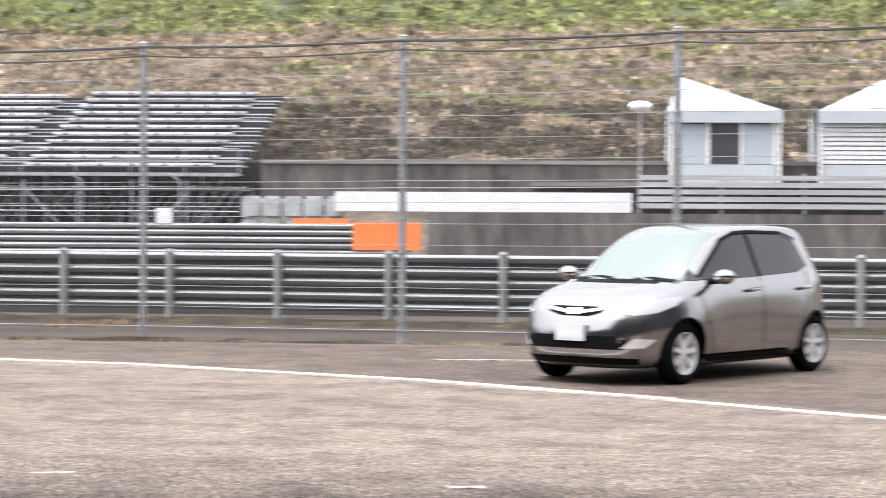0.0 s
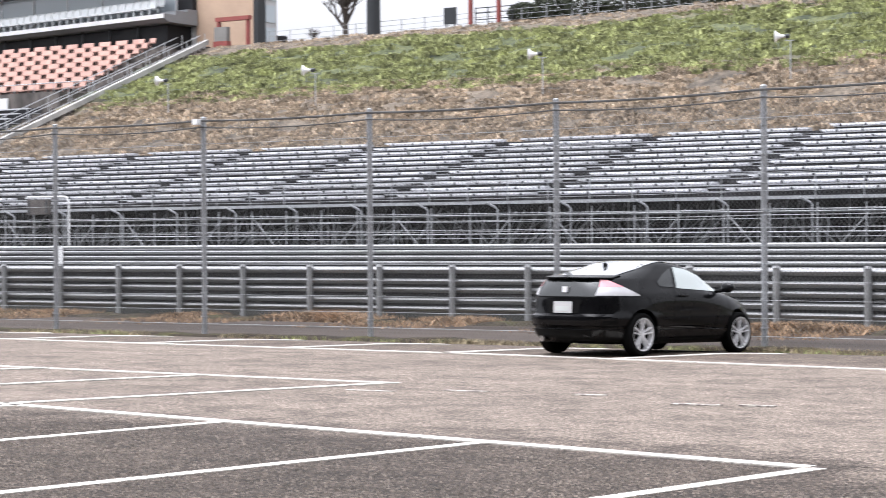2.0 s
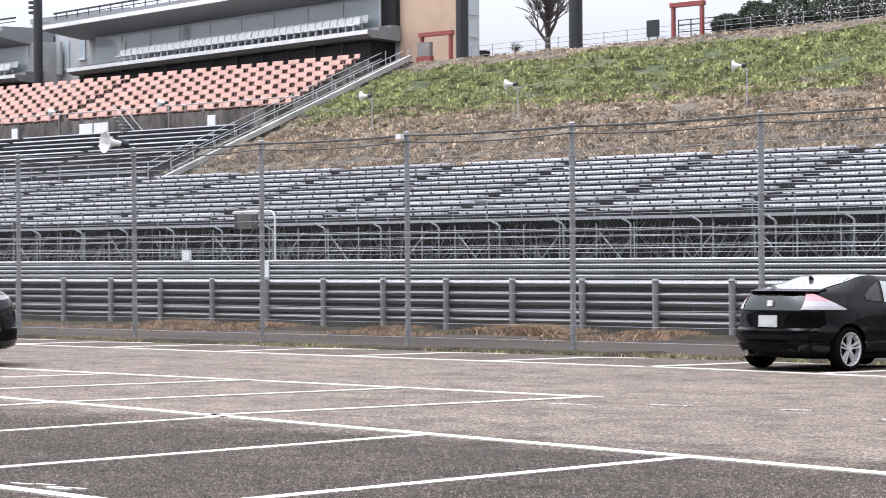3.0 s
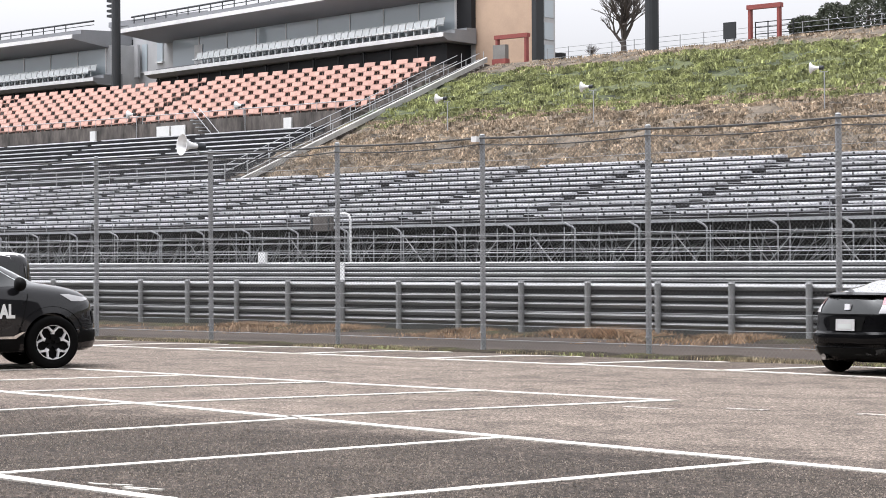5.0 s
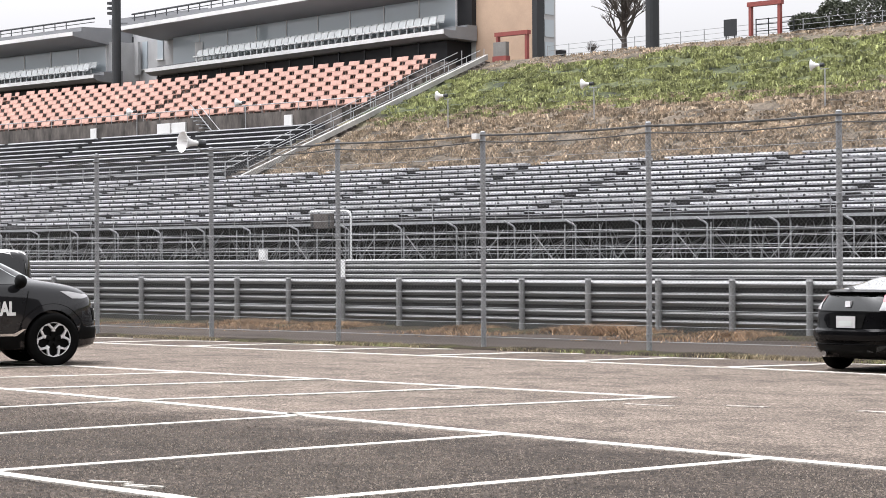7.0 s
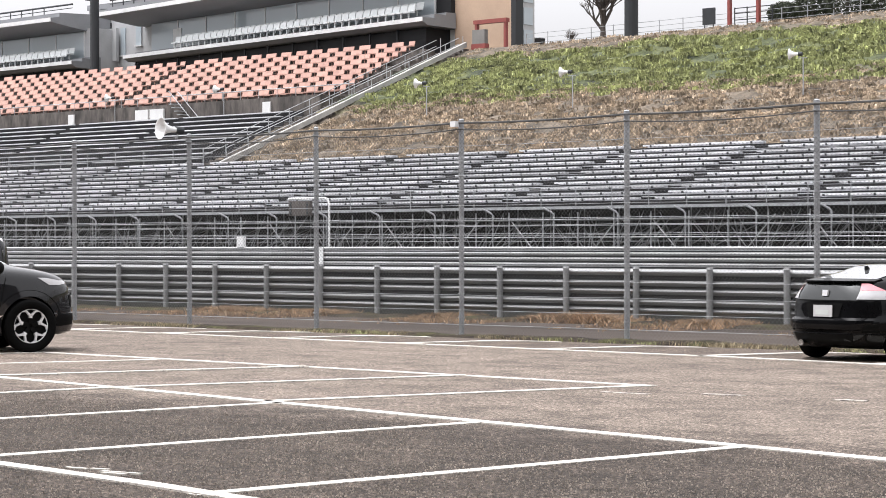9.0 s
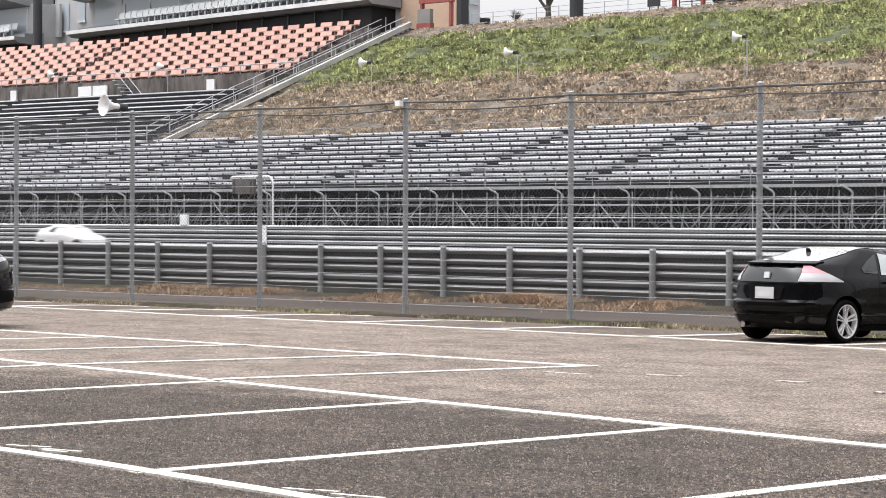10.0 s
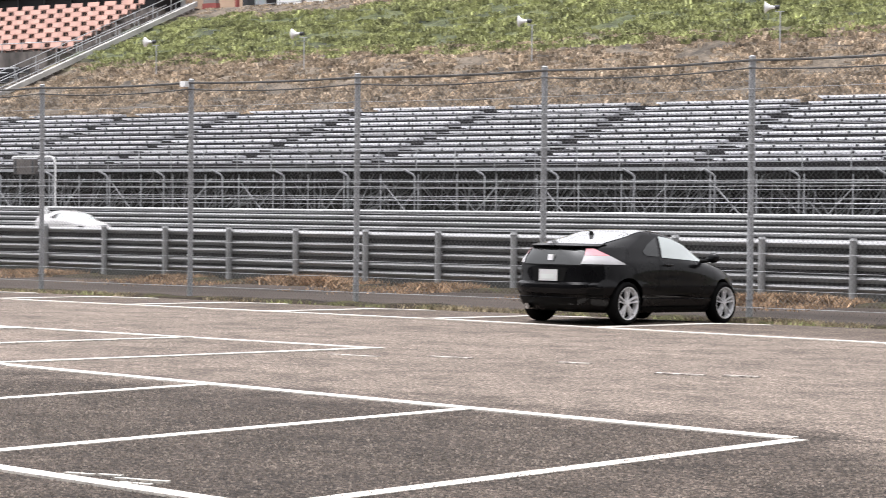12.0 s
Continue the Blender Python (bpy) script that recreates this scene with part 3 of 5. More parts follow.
# ---- grass bank ----
def bank_z(x, y):
    if x < -13.0 and y < 84.3:
        return -0.3
    crest = 16.1 + 0.012 * max(-40, min(45, x + 82))
    if y < 85:
        return -0.1 + (y - 74) / 11 * 3.8
    if y < 117:
        return 3.7 + (y - 85) * (crest - 3.7) / 32
    return crest + 0.01 * (y - 117)


def lump(x, y):
    """Tussocks on the bank; sunk under the stands."""
    if x < -102.4:
        return -1.3 if y < 118.5 else 0.0
    p = Vector((x * 0.75 + 0.5 * noise.noise(Vector((x * 0.3, y * 0.3, 7.0))), y * 0.95, 2.0))
    d = 0.42 * abs(noise.noise(p)) + 0.28 * abs(noise.noise(p * 2.3)) + 0.25 * noise.noise(p * 0.25) + 0.10 * noise.noise(p * 5.0)
    return d * (0.35 if y > 115.5 else 1)


def bank():
    xs = [-700, -400, -260, -200, -150] + [-125 + 0.42 * k for k in range(372)] + [60, 150, 400, 700]
    ys = [74 + 1.1 * k for k in range(10)] + [85 + 0.42 * k for k in range(86)] + [122, 130, 160, 260, 500]
    bm = B()
    rows = []
    for y in ys:
        row = []
        for x in xs:
            d = 0.0
            if 84 < y < 121:
                d = lump(x, y)
            row.append(bm.verts.new((x, y, bank_z(x, y) + d)))
        rows.append(row)
    for a, b in zip(rows, rows[1:]):
        for k in range(len(xs) - 1):
            bm.faces.new((a[k], a[k + 1], b[k + 1], b[k]))
    tagged(part("bank", bm, BANK, smooth=True), "long grass bank, dry and brown below, green above", "bank", kind="structure")


bank()


def tufts(name, n, y0, y1, material, label, seed, hmax, blades=9, x0=-112, x1=22):
    rng = random.Random(seed)
    verts, faces = [], []
    made = 0
    while made < n:
        x, y = rng.uniform(x0, x1), rng.uniform(y0, y1)
        if x < -99 and y < 118:
            continue
        made += 1
        if noise.noise(Vector((x * 0.35, y * 0.6, seed))) < rng.uniform(-0.42, 0.08):
            continue
        z, size = bank_z(x, y) + lump(x, y) - 0.04, rng.uniform(0.55, 1.25)
        for k in range(blades):
            a, lean = rng.gauss(-1.3, 1.5), rng.uniform(0.3, 1.0)
            h, w, i = hmax * size * rng.uniform(0.6, 1), rng.uniform(0.028, 0.07) * size, len(verts)
            bx, by = x + rng.gauss(0, 0.27) * size, y + rng.gauss(0, 0.09)
            cx, cy = math.cos(a) * h * lean, math.sin(a) * h * lean * 0.7
            verts += [(bx - w, by, z), (bx + w, by, z), (bx + cx * 0.5 + w * 0.8, by + cy * 0.5, z + h * 0.75), (bx + cx * 0.5 - w * 0.8, by + cy * 0.5, z + h * 0.75), (bx + cx * 1.2, by + cy * 1.2, z + h * 0.7)]
            faces += [(i, i + 1, i + 2, i + 3), (i + 3, i + 2, i + 4)]
    me = bpy.data.meshes.new(name)
    me.from_pydata(verts, [], faces)
    me.materials.append(material)
    tagged(new(name, me), label, "grass", kind="stuff")


tufts("green_grass", 15000, 102.2, 114.4, TUFTG, "tufted green grass on the upper bank", 11, 0.33, 18)
tufts("brown_grass", 24000, 86, 104.0, TUFTB, "matted dry brown grass on the lower bank", 12, 0.27, 15)
tufts("scrub", 2200, 85.0, 92.0, SCRUB, "dark brown scrub low on the bank above the wall", 14, 0.5, 12, -13, 22)
tufts("green_scrub", 420, 90.0, 101.0, TUFTG, "scattered green weeds in the dry bank", 15, 0.45, 14, -14, 22)
tufts("crest_grass", 2600, 113.6, 117.8, TUFTB, "thin dry grass along the crest of the bank", 13, 0.2)
for x in (-88.9, -77.0, -60.8, -45.6, -113.5, -126.0):
    s = 1.4
    y = 100.0 if x > -100 else 105.0
    horn_speaker(pose(x, y, bank_z(x, y) + 2.55 - (0.6 if x < -100 else 0), 0, 0, 15), s, "white horn loudspeaker on a thin pole in the bank", "bank loudspeakers", pole=2.9)


# ---- grey bench stand ----
ROWS = 11


def bench_section(x0, w, rise=0.305):
    t = thing("bleacher_section", "section of weathered aluminium bench seating on scaffold tubes", "bleacher", "bench sections", at=(x0, 78.0, 0))
    seat = B()
    box(seat, 0.0, w - 1.1, 0.0, 0.44, -0.085, 0.0)
    box(seat, 0.0, w - 1.1, 0.42, 0.46, -0.14, -0.02)
    ms = mesh_of("bench", seat, BENCH)
    foot = B()
    box(foot, 0.0, w, 0.0, 0.95, -0.065, 0.0)
    mf = mesh_of("footboard", foot, DARKBENCH)
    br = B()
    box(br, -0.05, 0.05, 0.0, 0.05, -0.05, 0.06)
    mb = mesh_of("bracket", br, DECKSHADE)
    # near-black sheet fills the gap between rows, its shade put into the colour
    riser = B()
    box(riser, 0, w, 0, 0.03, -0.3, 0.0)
    mr = mesh_of("riser", riser, DECKSHADE)
    for k in range(ROWS):
        y, z = k * 1.09, 3.35 + k * rise
        part("bench", ms, BENCH, t, at=(0, y + 0.55, z + 0.42))
        part("footboard", mf, DARKBENCH, t, at=(0, y, z))
        for q in range(6):
            part("bracket", mb, DECKSHADE, t, at=(0.5 + q * 1.25 + 0.3 * (k % 2), y + 0.53, z + 0.34))
        part("riser", mr, DECKSHADE, t, at=(0, y + 1.06, z + 0.28))
        step = B()
        box(step, w - 1.2, w - 0.05, y + 0.1, y + 0.42, z + 0.12, z + 0.16)
        part("aisle_step", step, POSTM if k % 2 else DECKSHADE, t)
    bm = B()
    box(bm, 0, w, -0.06, -0.01, 3.24, 3.38)
    part("front_beam", bm, POSTM, t)
    # scaffold below
    for y, top in ((0.1, 3.1), (3.4, 4.2), (6.7, 5.0)):
        for k in range(4):
            bm = B()
            px = 0.1 + k * w / 4
            tube(bm, (px, y, 0), (px, y, top), 0.035, 6)
            part("standard", bm, STEEL, t)
        for z in (0.9, 1.9, 2.75):
            bm = B()
            tube(bm, (0, y, z), (w, y, z), 0.03, 6)
            part("ledger", bm, STEEL, t)
        for k in range(2):
            bm = B()
            tube(bm, (k * w / 2, y + 0.05, 0.3 if k else 2.9), (k * w / 2 + w / 4 * 1.2, y + 0.05, 2.9 if k else 0.3), 0.028, 6)
            part("brace", bm, STEEL, t)
    rng = random.Random(6)
    for k in range(26):
        bm = B()
        px, py = rng.uniform(0, w), rng.uniform(0.3, 4.5)
        tube(bm, (px, py, rng.uniform(0.1, 1.6)), (px + rng.choice((-1.6, -0.9, 0.0, 0.9, 1.6)), py + rng.uniform(0, 1.0), rng.uniform(2.3, 3.3)), rng.uniform(0.02, 0.032), 5)
        part("brace", bm, POSTM if k % 3 else STEEL, t)
    for k in range(5):
        bm = B()
        tube(bm, (k * w / 4, 0.2, 0.4 + 0.5 * (k % 2)), (k * w / 4 + 0.8, 6.6, 3.0), 0.025, 5)
        part("cross_tube", bm, STEEL, t)
    # front handrail
    for k in range(5):
        bm = B()
        tube(bm, (0.05 + k * w / 4, 0.0, 3.3), (0.05 + k * w / 4, 0.0, 4.3), 0.022, 5)
        part("rail_post", bm, STEEL, t)
    for z in (3.85, 4.3):
        bm = B()
        tube(bm, (0, 0, z), (w, 0, z), 0.02, 5)
        part("handrail", bm, STEEL, t)
    return t


W = 8.45
bench_section(-13.2 - W, W, 0.342)
bench_section(-13.2 - W * 2, W, 0.330)
bench_section(-13.2 - W * 3, W, 0.318)
first = bench_section(-13.2 - W * 4, W)
for k in range(4, 17):
    copy_thing(first, Matrix.Translation((-13.2 - W * (k + 1), 78.0, 0)))


# ---- dark bench stand and the orange seats beyond the stair ----
def dark_section(x0, w):
    t = thing("upper_bleacher", "dark weathered bench rows on the bank", "bleacher", "upper bench sections", at=(x0, 93.0, 0))
    seat = B()
    box(seat, 0, w - 0.9, 0, 0.34, -0.07, 0)
    ms = mesh_of("bench", seat, BENCH)
    # near-black riser sheets carry the shade between the upper rows
    rb = B()
    box(rb, 0, w, 0, 0.05, -0.45, 0)
    mr = mesh_of("riser", rb, DECKSHADE)
    fb = B()
    box(fb, 0, w, 0, 0.95, -0.05, 0)
    mf = mesh_of("footboard", fb, POSTM)
    for k in range(10):
        y, z = k * 0.95, 7.0 + k * 0.395
        part("bench", ms, BENCH, t, at=(0, y + 0.45, z + 0.4))
        part("riser", mr, DECKSHADE, t, at=(0, y + 0.9, z + 0.4))
        part("footboard", mf, POSTM, t, at=(0, y, z))
    for k in range(5):
        bm = B()
        tube(bm, (k * w / 4 + 0.05, 0, 6.4), (k * w / 4 + 0.05, 0, 8.0), 0.03, 6)
        part("rail_post", bm, STEEL, t)
    for z in (7.45, 8.0):
        bm = B()
        tube(bm, (0, 0, z), (w, 0, z), 0.025, 5)
        part("handrail", bm, STEEL, t)
    return t


d1 = dark_section(-102.3 - 12.0, 12.0)
for k in range(1, 7):
    copy_thing(d1, Matrix.Translation((-102.3 - 12.0 * (k + 1), 93.0, 0)))


def seat_mesh(material):
    bm = B()
    box(bm, -0.285, 0.285, 0.0, 0.4, 0.34, 0.42)
    v = box(bm, -0.285, 0.285, 0.36, 0.42, 0.42, 0.78)
    for k in (4, 5, 6, 7):
        v[k].co.y += 0.1
    box(bm, -0.03, 0.03, 0.12, 0.2, 0.0, 0.36)
    return mesh_of("seat", bm, material)


SM = seat_mesh(SEAT)
bm = B()
box(bm, -0.285, 0.285, 0.0, 0.4, 0.30, 0.42)
PAN = mesh_of("seat_pan", bm, SEAT)
tier = thing("orange_seat_tier", "stepped concrete tier with rows of faded orange plastic seats", "seating")
NR = 9
verts, faces, count = [], [], 0
for r in range(NR):
    y, z = 108.9 + r * 0.95, 12.55 + r * 0.47
    bm = B()
    box(bm, -186, -103.2 + 0.0 * r, y, y + 0.95, z - 1.2, z)
    part("step", bm, DARKCONC, tier)
    k = 0
    x = -104.2
    while x > -184:
        k += 1
        x -= 0.58
        if k % 45 in (0, 1):
            continue
        if k % 3 == 0:
            i = len(verts)
            verts += [(p.co.x + x, p.co.y + y + 0.35, p.co.z + z) for p in PAN.vertices]
            faces += [tuple(v + i for v in f.vertices) for f in PAN.polygons]
            continue
        if count < 300 and x > -126:
            part("seat", SM, SEAT, tier, at=(x, y + 0.35, z))
            count += 1
        else:
            i = len(verts)
            verts += [(p.co.x + x, p.co.y + y + 0.35, p.co.z + z) for p in SM.vertices]
            faces += [tuple(v + i for v in f.vertices) for f in SM.polygons]
me = bpy.data.meshes.new("far_seats")
me.from_pydata(verts, [], faces)
me.materials.append(SEAT)
fs = new("far_seats", me)
fs.parent = tier
tagged(fs, kind="stuff")
# the dark concrete tone also carries the shade below the seats
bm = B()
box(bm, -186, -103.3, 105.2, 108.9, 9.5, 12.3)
part("podium_wall", bm, DARKCONC, tier, "dark concrete wall under the seats, shade put into its tone")
for x0, x1 in ((-123.3, -121.8), (-121.6, -120.0), (-109.1, -108.3), (-131.5, -130.8)):
    bm = B()
    box(bm, x0, x1, 105.05, 105.19, 10.2, 12.0)
    part("white_door", bm, WHITE, tier, "white steel door")
for k in range(8):
    bm = B()
    box(bm, -118.4 + 0.3 * k, -118.0 + 0.3 * k, 104.2, 105.1, 12.2 - 0.28 * k, 12.26 - 0.28 * k)
    part("stair_tread", bm, STEEL, tier)
for y in (104.2, 105.1):
    bm = B()
    tube(bm, (-118.4, y, 13.2), (-116.0, y, 11.1), 0.035, 6)
    part("stair_rail", bm, STEEL, tier)
for k in range(42):
    bm = B()
    tube(bm, (-103.4 - k * 2.0, 108.8, 12.3), (-103.4 - k * 2.0, 108.8, 13.3), 0.03, 5)
    part("rail_post", bm, STEEL, tier)
bm = B()
tube(bm, (-186, 108.8, 13.3), (-103.4, 108.8, 13.3), 0.035, 6)
part("handrail", bm, STEEL, tier)

# stair and its concrete gutter up the bank
st = thing("bank_stair", "concrete stair with pale kerb and steel rails up the bank", "stair")
for k in range(46):
    y = 92.5 + k * 0.545
    z = bank_z(-100, y) + 0.25
    bm = B()
    box(bm, -102.3, -99.9, y, y + 0.56, z - 0.6, z)
    part("step", bm, DARKCONC, st)
bm = B()
extrude_profile(bm, [(91.5, 6.35), (117.0, 16.25), (117.0, 16.62), (91.5, 6.72)], -99.9, -99.62)
part("kerb", bm, PALECONC, st, "pale concrete kerb")
for side in (-102.2, -100.0):
    for k in range(13):
        y = 93 + k * 2
        z = bank_z(-100, y)
        bm = B()
        tube(bm, (side, y, z), (side, y, z + 1.2), 0.03, 6)
        part("rail_post", bm, STEEL, st)
    for h in (0.75, 1.2):
        bm = B()
        tube(bm, (side, 93, bank_z(-100, 93) + h), (side, 116.5, bank_z(-100, 116.5) + h), 0.028, 6)
        part("handrail", bm, STEEL, st)


# ---- grandstand building ----
def stand_building(corner, turn, w, z0, label, recess=True):
    """A glazed spectator box above the seats; corner: its right-hand front foot, w: its length to the other end, z0: lift of its floor."""
    t = thing("grandstand_building", label, "building", "grandstand buildings", at=pose(corner[0], corner[1], z0, 0, 0, turn) @ Matrix.Translation((-w, 0, 0)))
    # solid near-black box: the shade below the balcony is in its colour
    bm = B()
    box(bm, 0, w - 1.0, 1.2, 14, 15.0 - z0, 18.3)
    part("undercroft", bm, DECKSHADE, t, "near-black box, the undercroft's shade put into its colour")
    for k in range(int(w / 3.4)):
        bm = B()
        box(bm, 0.6 + k * 3.4, 0.72 + k * 3.4, 0.9, 1.02, 16.0 - z0, 18.4)
        part("column", bm, DARK, t)
    bm = B()
    extrude_profile(bm, [(0.0, 18.66), (0.0, 18.98), (1.2, 18.98), (1.2, 19.3), (2.4, 19.3), (2.4, 19.5), (3.4, 19.5), (3.4, 18.3), (0.5, 18.4)], 0, w)
    part("balcony", bm, ROOFM, t, "grey concrete balcony")
    bm = B()
    box(bm, -0.02, w + 0.02, -0.07, -0.003, 18.66, 18.99)
    part("balcony_edge", bm, PALEEDGE, t, "pale balcony edge")
    bm = B()
    extrude_profile(bm, [(-1.2, 22.62), (-1.2, 23.0), (-0.2, 23.15), (-0.2, 23.55), (12, 24.0), (12, 22.3), (3.2, 22.05)], -2.6, w - 1.6)
    part("roof", bm, ROOFM, t, "grey overhanging roof")
    bm = B()
    box(bm, -2.62, w - 1.58, -1.28, -1.203, 22.66, 23.02)
    part("roof_edge", bm, PALEEDGE, t, "pale roof edge")
    bm = B()
    box(bm, -2.6, w, 5.2, 5.5, 19.3, 22.4)
    part("back_wall", bm, FACADE, t)
    n = max(3, int(w / 4.6))
    for k in range(n):
        bm = B()
        box(bm, k * (w - 2) / n + 0.06, (k + 1) * (w - 2) / n - 0.06, 3.0, 3.04, 19.5, 22.05)
        part("window", bm, WINGLASS, t, "large tinted glass pane")
        bm = B()
        box(bm, (k + 1) * (w - 2) / n - 0.06, (k + 1) * (w - 2) / n + 0.06, 2.94, 3.1, 19.5, 22.05)
        part("mullion", bm, PALEEDGE, t)
    bm = B()
    box(bm, w * 0.09, w * 0.12, 2.9, 2.98, 19.5, 21.3)
    part("balcony_door", bm, PALEEDGE, t, "pale door in the glass front")
    bm = B()
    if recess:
        # solid box, not open: the recess's shade is painted near-black
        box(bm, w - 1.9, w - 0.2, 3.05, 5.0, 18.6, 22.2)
        part("recess_shade_box", bm, DECKSHADE, t, "solid near-black box for the shade of the end recess")
    else:
        box(bm, w - 1.9, w - 0.6, 3.0, 14.2, 15.0, 22.3)
        part("end_wall", bm, FACADE, t, "grey end wall")
    for k in range(int(w / 1.8)):
        bm = B()
        tube(bm, (-2.0 + k * 1.8, 0.1, 23.5), (-2.0 + k * 1.8, 0.1, 24.25), 0.05, 5)
        part("roof_rail_post", bm, DARK, t)
    for z, r in ((24.25, 0.09), (23.9, 0.04)):
        bm = B()
        tube(bm, (-2.4, 0.1, z), (w, 0.1, z), r, 6)
        part("roof_rail", bm, DARK, t)
    GS = seat_mesh(GREYSEAT)
    for r in range(2):
        for k in range(int((w - 9) / 0.92)):
            part("seat", GS, GREYSEAT, t, "pale grey plastic seat", at=Matrix.Translation((w - 2.2 - k * 0.92 - 0.4 * r, 0.25 + r * 1.2, 18.98 + r * 0.32)) @ Matrix.Diagonal((1.4, 1.2, 1.5, 1)))
    return t


stand_building((-104.9, 118.0), -7.7, 42.2, 0.0, "grandstand box building with glass front and pale balcony")
stand_building((-152.3, 122.1), -2.0, 42.0, -0.25, "neighbouring grandstand box with glass front and balcony", False)
core = thing("stair_core", "grey stair core between two grandstand boxes", "building")
bm = B()
box(bm, -157.0, -143.0, 128.0, 136, 14, 24.6)
part("wall", bm, FACADE, core)
for x0, x1, z0, z1 in ((-155.4, -153.6, 20.6, 22.8), (-152.2, -151.5, 19.6, 22.2), (-150.0, -149.2, 20.4, 22.8)):
    bm = B()
    box(bm, x0, x1, 127.9, 127.99, z0, z1)
    part("window", bm, DARK if x0 < -153 else WINGLASS, core, "dark window" if x0 < -153 else "")
    bm = B()
    box(bm, x0 - 0.1, x1 + 0.1, 127.8, 127.99, z0 - 0.12, z0)
    part("sill", bm, PALEEDGE, core)
bm = B()
box(bm, -157.1, -142.9, 127.85, 127.99, 24.2, 24.7)
part("parapet", bm, ROOFM, core)
tw = thing("tan_tower", "tan rendered stair tower beside the grandstand", "building")
bm = B()
box(bm, -104.65, -98.62, 121.5, 123.8, 15.5, 27)
part("wall", bm, TAN, tw)
bm = B()
box(bm, -106.2, -104.66, 122.0, 126, 18.3, 27)
part("glazing", bm, WINGLASS, tw, "tall glazed strip")
bm = B()
box(bm, -106.2, -104.66, 121.8, 126, 15.5, 18.28)
part("plinth", bm, PALEEDGE, tw, "pale plinth under the glazing")
for z in (19.8, 21.4, 23.0):
    bm = B()
    box(bm, -106.2, -104.66, 121.92, 121.99, z, z + 0.1)
    part("transom", bm, FACADE, tw)
bm = B()
box(bm, -105.45, -105.36, 121.90, 121.98, 18.3, 25)
part("mullion", bm, FACADE, tw)
bm = B()
box(bm, -98.9, -98.45, 121.35, 122.25, 15.5, 27)
part("dark_pier", bm, DARK, tw, "dark corner pier")
bm = B()
box(bm, -98.615, -98.55, 122.26, 123.75, 15.5, 27)
part("stair_shaft", bm, FACADE, tw, "grey strip with stair windows")
for z in (16.6, 18.3, 20.0, 21.7):
    bm = B()
    box(bm, -98.545, -98.5, 122.4, 123.5, z, z + 1.3)
    part("window", bm, WINGLASS, tw)


def gate(x0, x1, y, z0, z1, label):
    t = thing("red_gate_frame", label, "gate", "red gate frames", at=(x0, y, z0))
    w, h, s = x1 - x0, z1 - z0, 0.2
    for nm, b in (("post", (0, s, -0.15, 0.15, 0, h)), ("post", (w - s, w, -0.15, 0.15, 0, h)), ("lintel", (-0.1, w + 0.1, -0.2, 0.2, h, h + 0.3))):
        bm = B()
        box(bm, *b)
        part(nm, bm, RED, t)
    return t


gate(-99.9, -96.9, 118.4, 15.8, 18.05, "red steel gate frame at the top of the stair")
gate(-77.85, -75.35, 119, 16.5, 18.5, "red steel gate frame on the crest")
crate = thing("red_cabinet", "grey cabinet with a faded red base beside the gate", "cabinet", at=(-99.6, 117.6, 15.95))
bm = B()
box(bm, 0, 1.2, 0, 0.4, 0.55, 1.6)
part("body", bm, CONC, crate)
bm = B()
box(bm, -0.06, 1.26, -0.05, 0.45, -0.3, 0.55)
part("base", bm, RED, crate, "faded red base")
board = thing("dark_board", "plain black board on two short legs on the crest", "board", at=(-80.0, 119.1, 16.3))
bm = B()
box(bm, 0, 1.0, -0.06, 0.06, 0.35, 1.5)
part("panel", bm, DARK, board)
for x in (0.12, 0.82):
    bm = B()
    box(bm, x, x + 0.07, -0.03, 0.03, -0.3, 0.35)
    part("leg", bm, DARK, board)
barrier = thing("crest_barrier", "dark steel barrier beside the red gate frame", "barrier", at=(-77.6, 119.4, 16.5))
for z in (0.35, 0.8, 1.15):
    bm = B()
    tube(bm, (0, 0, z), (3.0, 0, z), 0.035, 6)
    part("rail", bm, DARK, barrier)
for x in (0.0, 1.0, 2.0, 3.0):
    bm = B()
    tube(bm, (x, 0, -0.3), (x, 0, 1.2), 0.045, 6)
    part("post", bm, DARK, barrier)


def mast(x, y, z0, z1, r, lamps):
    t = thing("floodlight_mast", "tall dark floodlight mast", "mast", "floodlight masts", at=(x, y, z0))
    bm = B()
    tube(bm, (0, 0, -0.5), (0, 0, z1 - z0), r, 14, r * 0.92)
    part("pole", bm, DARK, t)
    for k in range(lamps):
        bm = B()
        box(bm, -1.0, -0.3, -0.25, 0.25, z1 - z0 - 3.0 - k * 0.45, z1 - z0 - 2.78 - k * 0.45)
        part("lamp", bm, DARK, t)
    return t


mast(-86.0, 119, 16.2, 40, 0.5, 0)
mast(-144.2, 118.2, 13.0, 28.2, 0.42, 5)


def crest_fence(x0, x1, y):
    t = thing("crest_fence", "low grey mesh fence along the crest of the bank", "fence")
    n = int((x1 - x0) / 2)
    for k in range(n + 1):
        x = x0 + k * 2
        bm = B()
        tube(bm, (x, y, bank_z(x, y) - 0.2), (x, y, bank_z(x, y) + 1.25), 0.035, 6)
        part("post", bm, STEEL, t)
    for h in (0.2, 0.5, 0.85, 1.2):
        bm = B()
        tube(bm, (x0, y, bank_z(x0, y) + h), (x1, y, bank_z(x1, y) + h), 0.018, 5)
        part("rail", bm, STEEL, t)


crest_fence(-96, -60, 119.6)


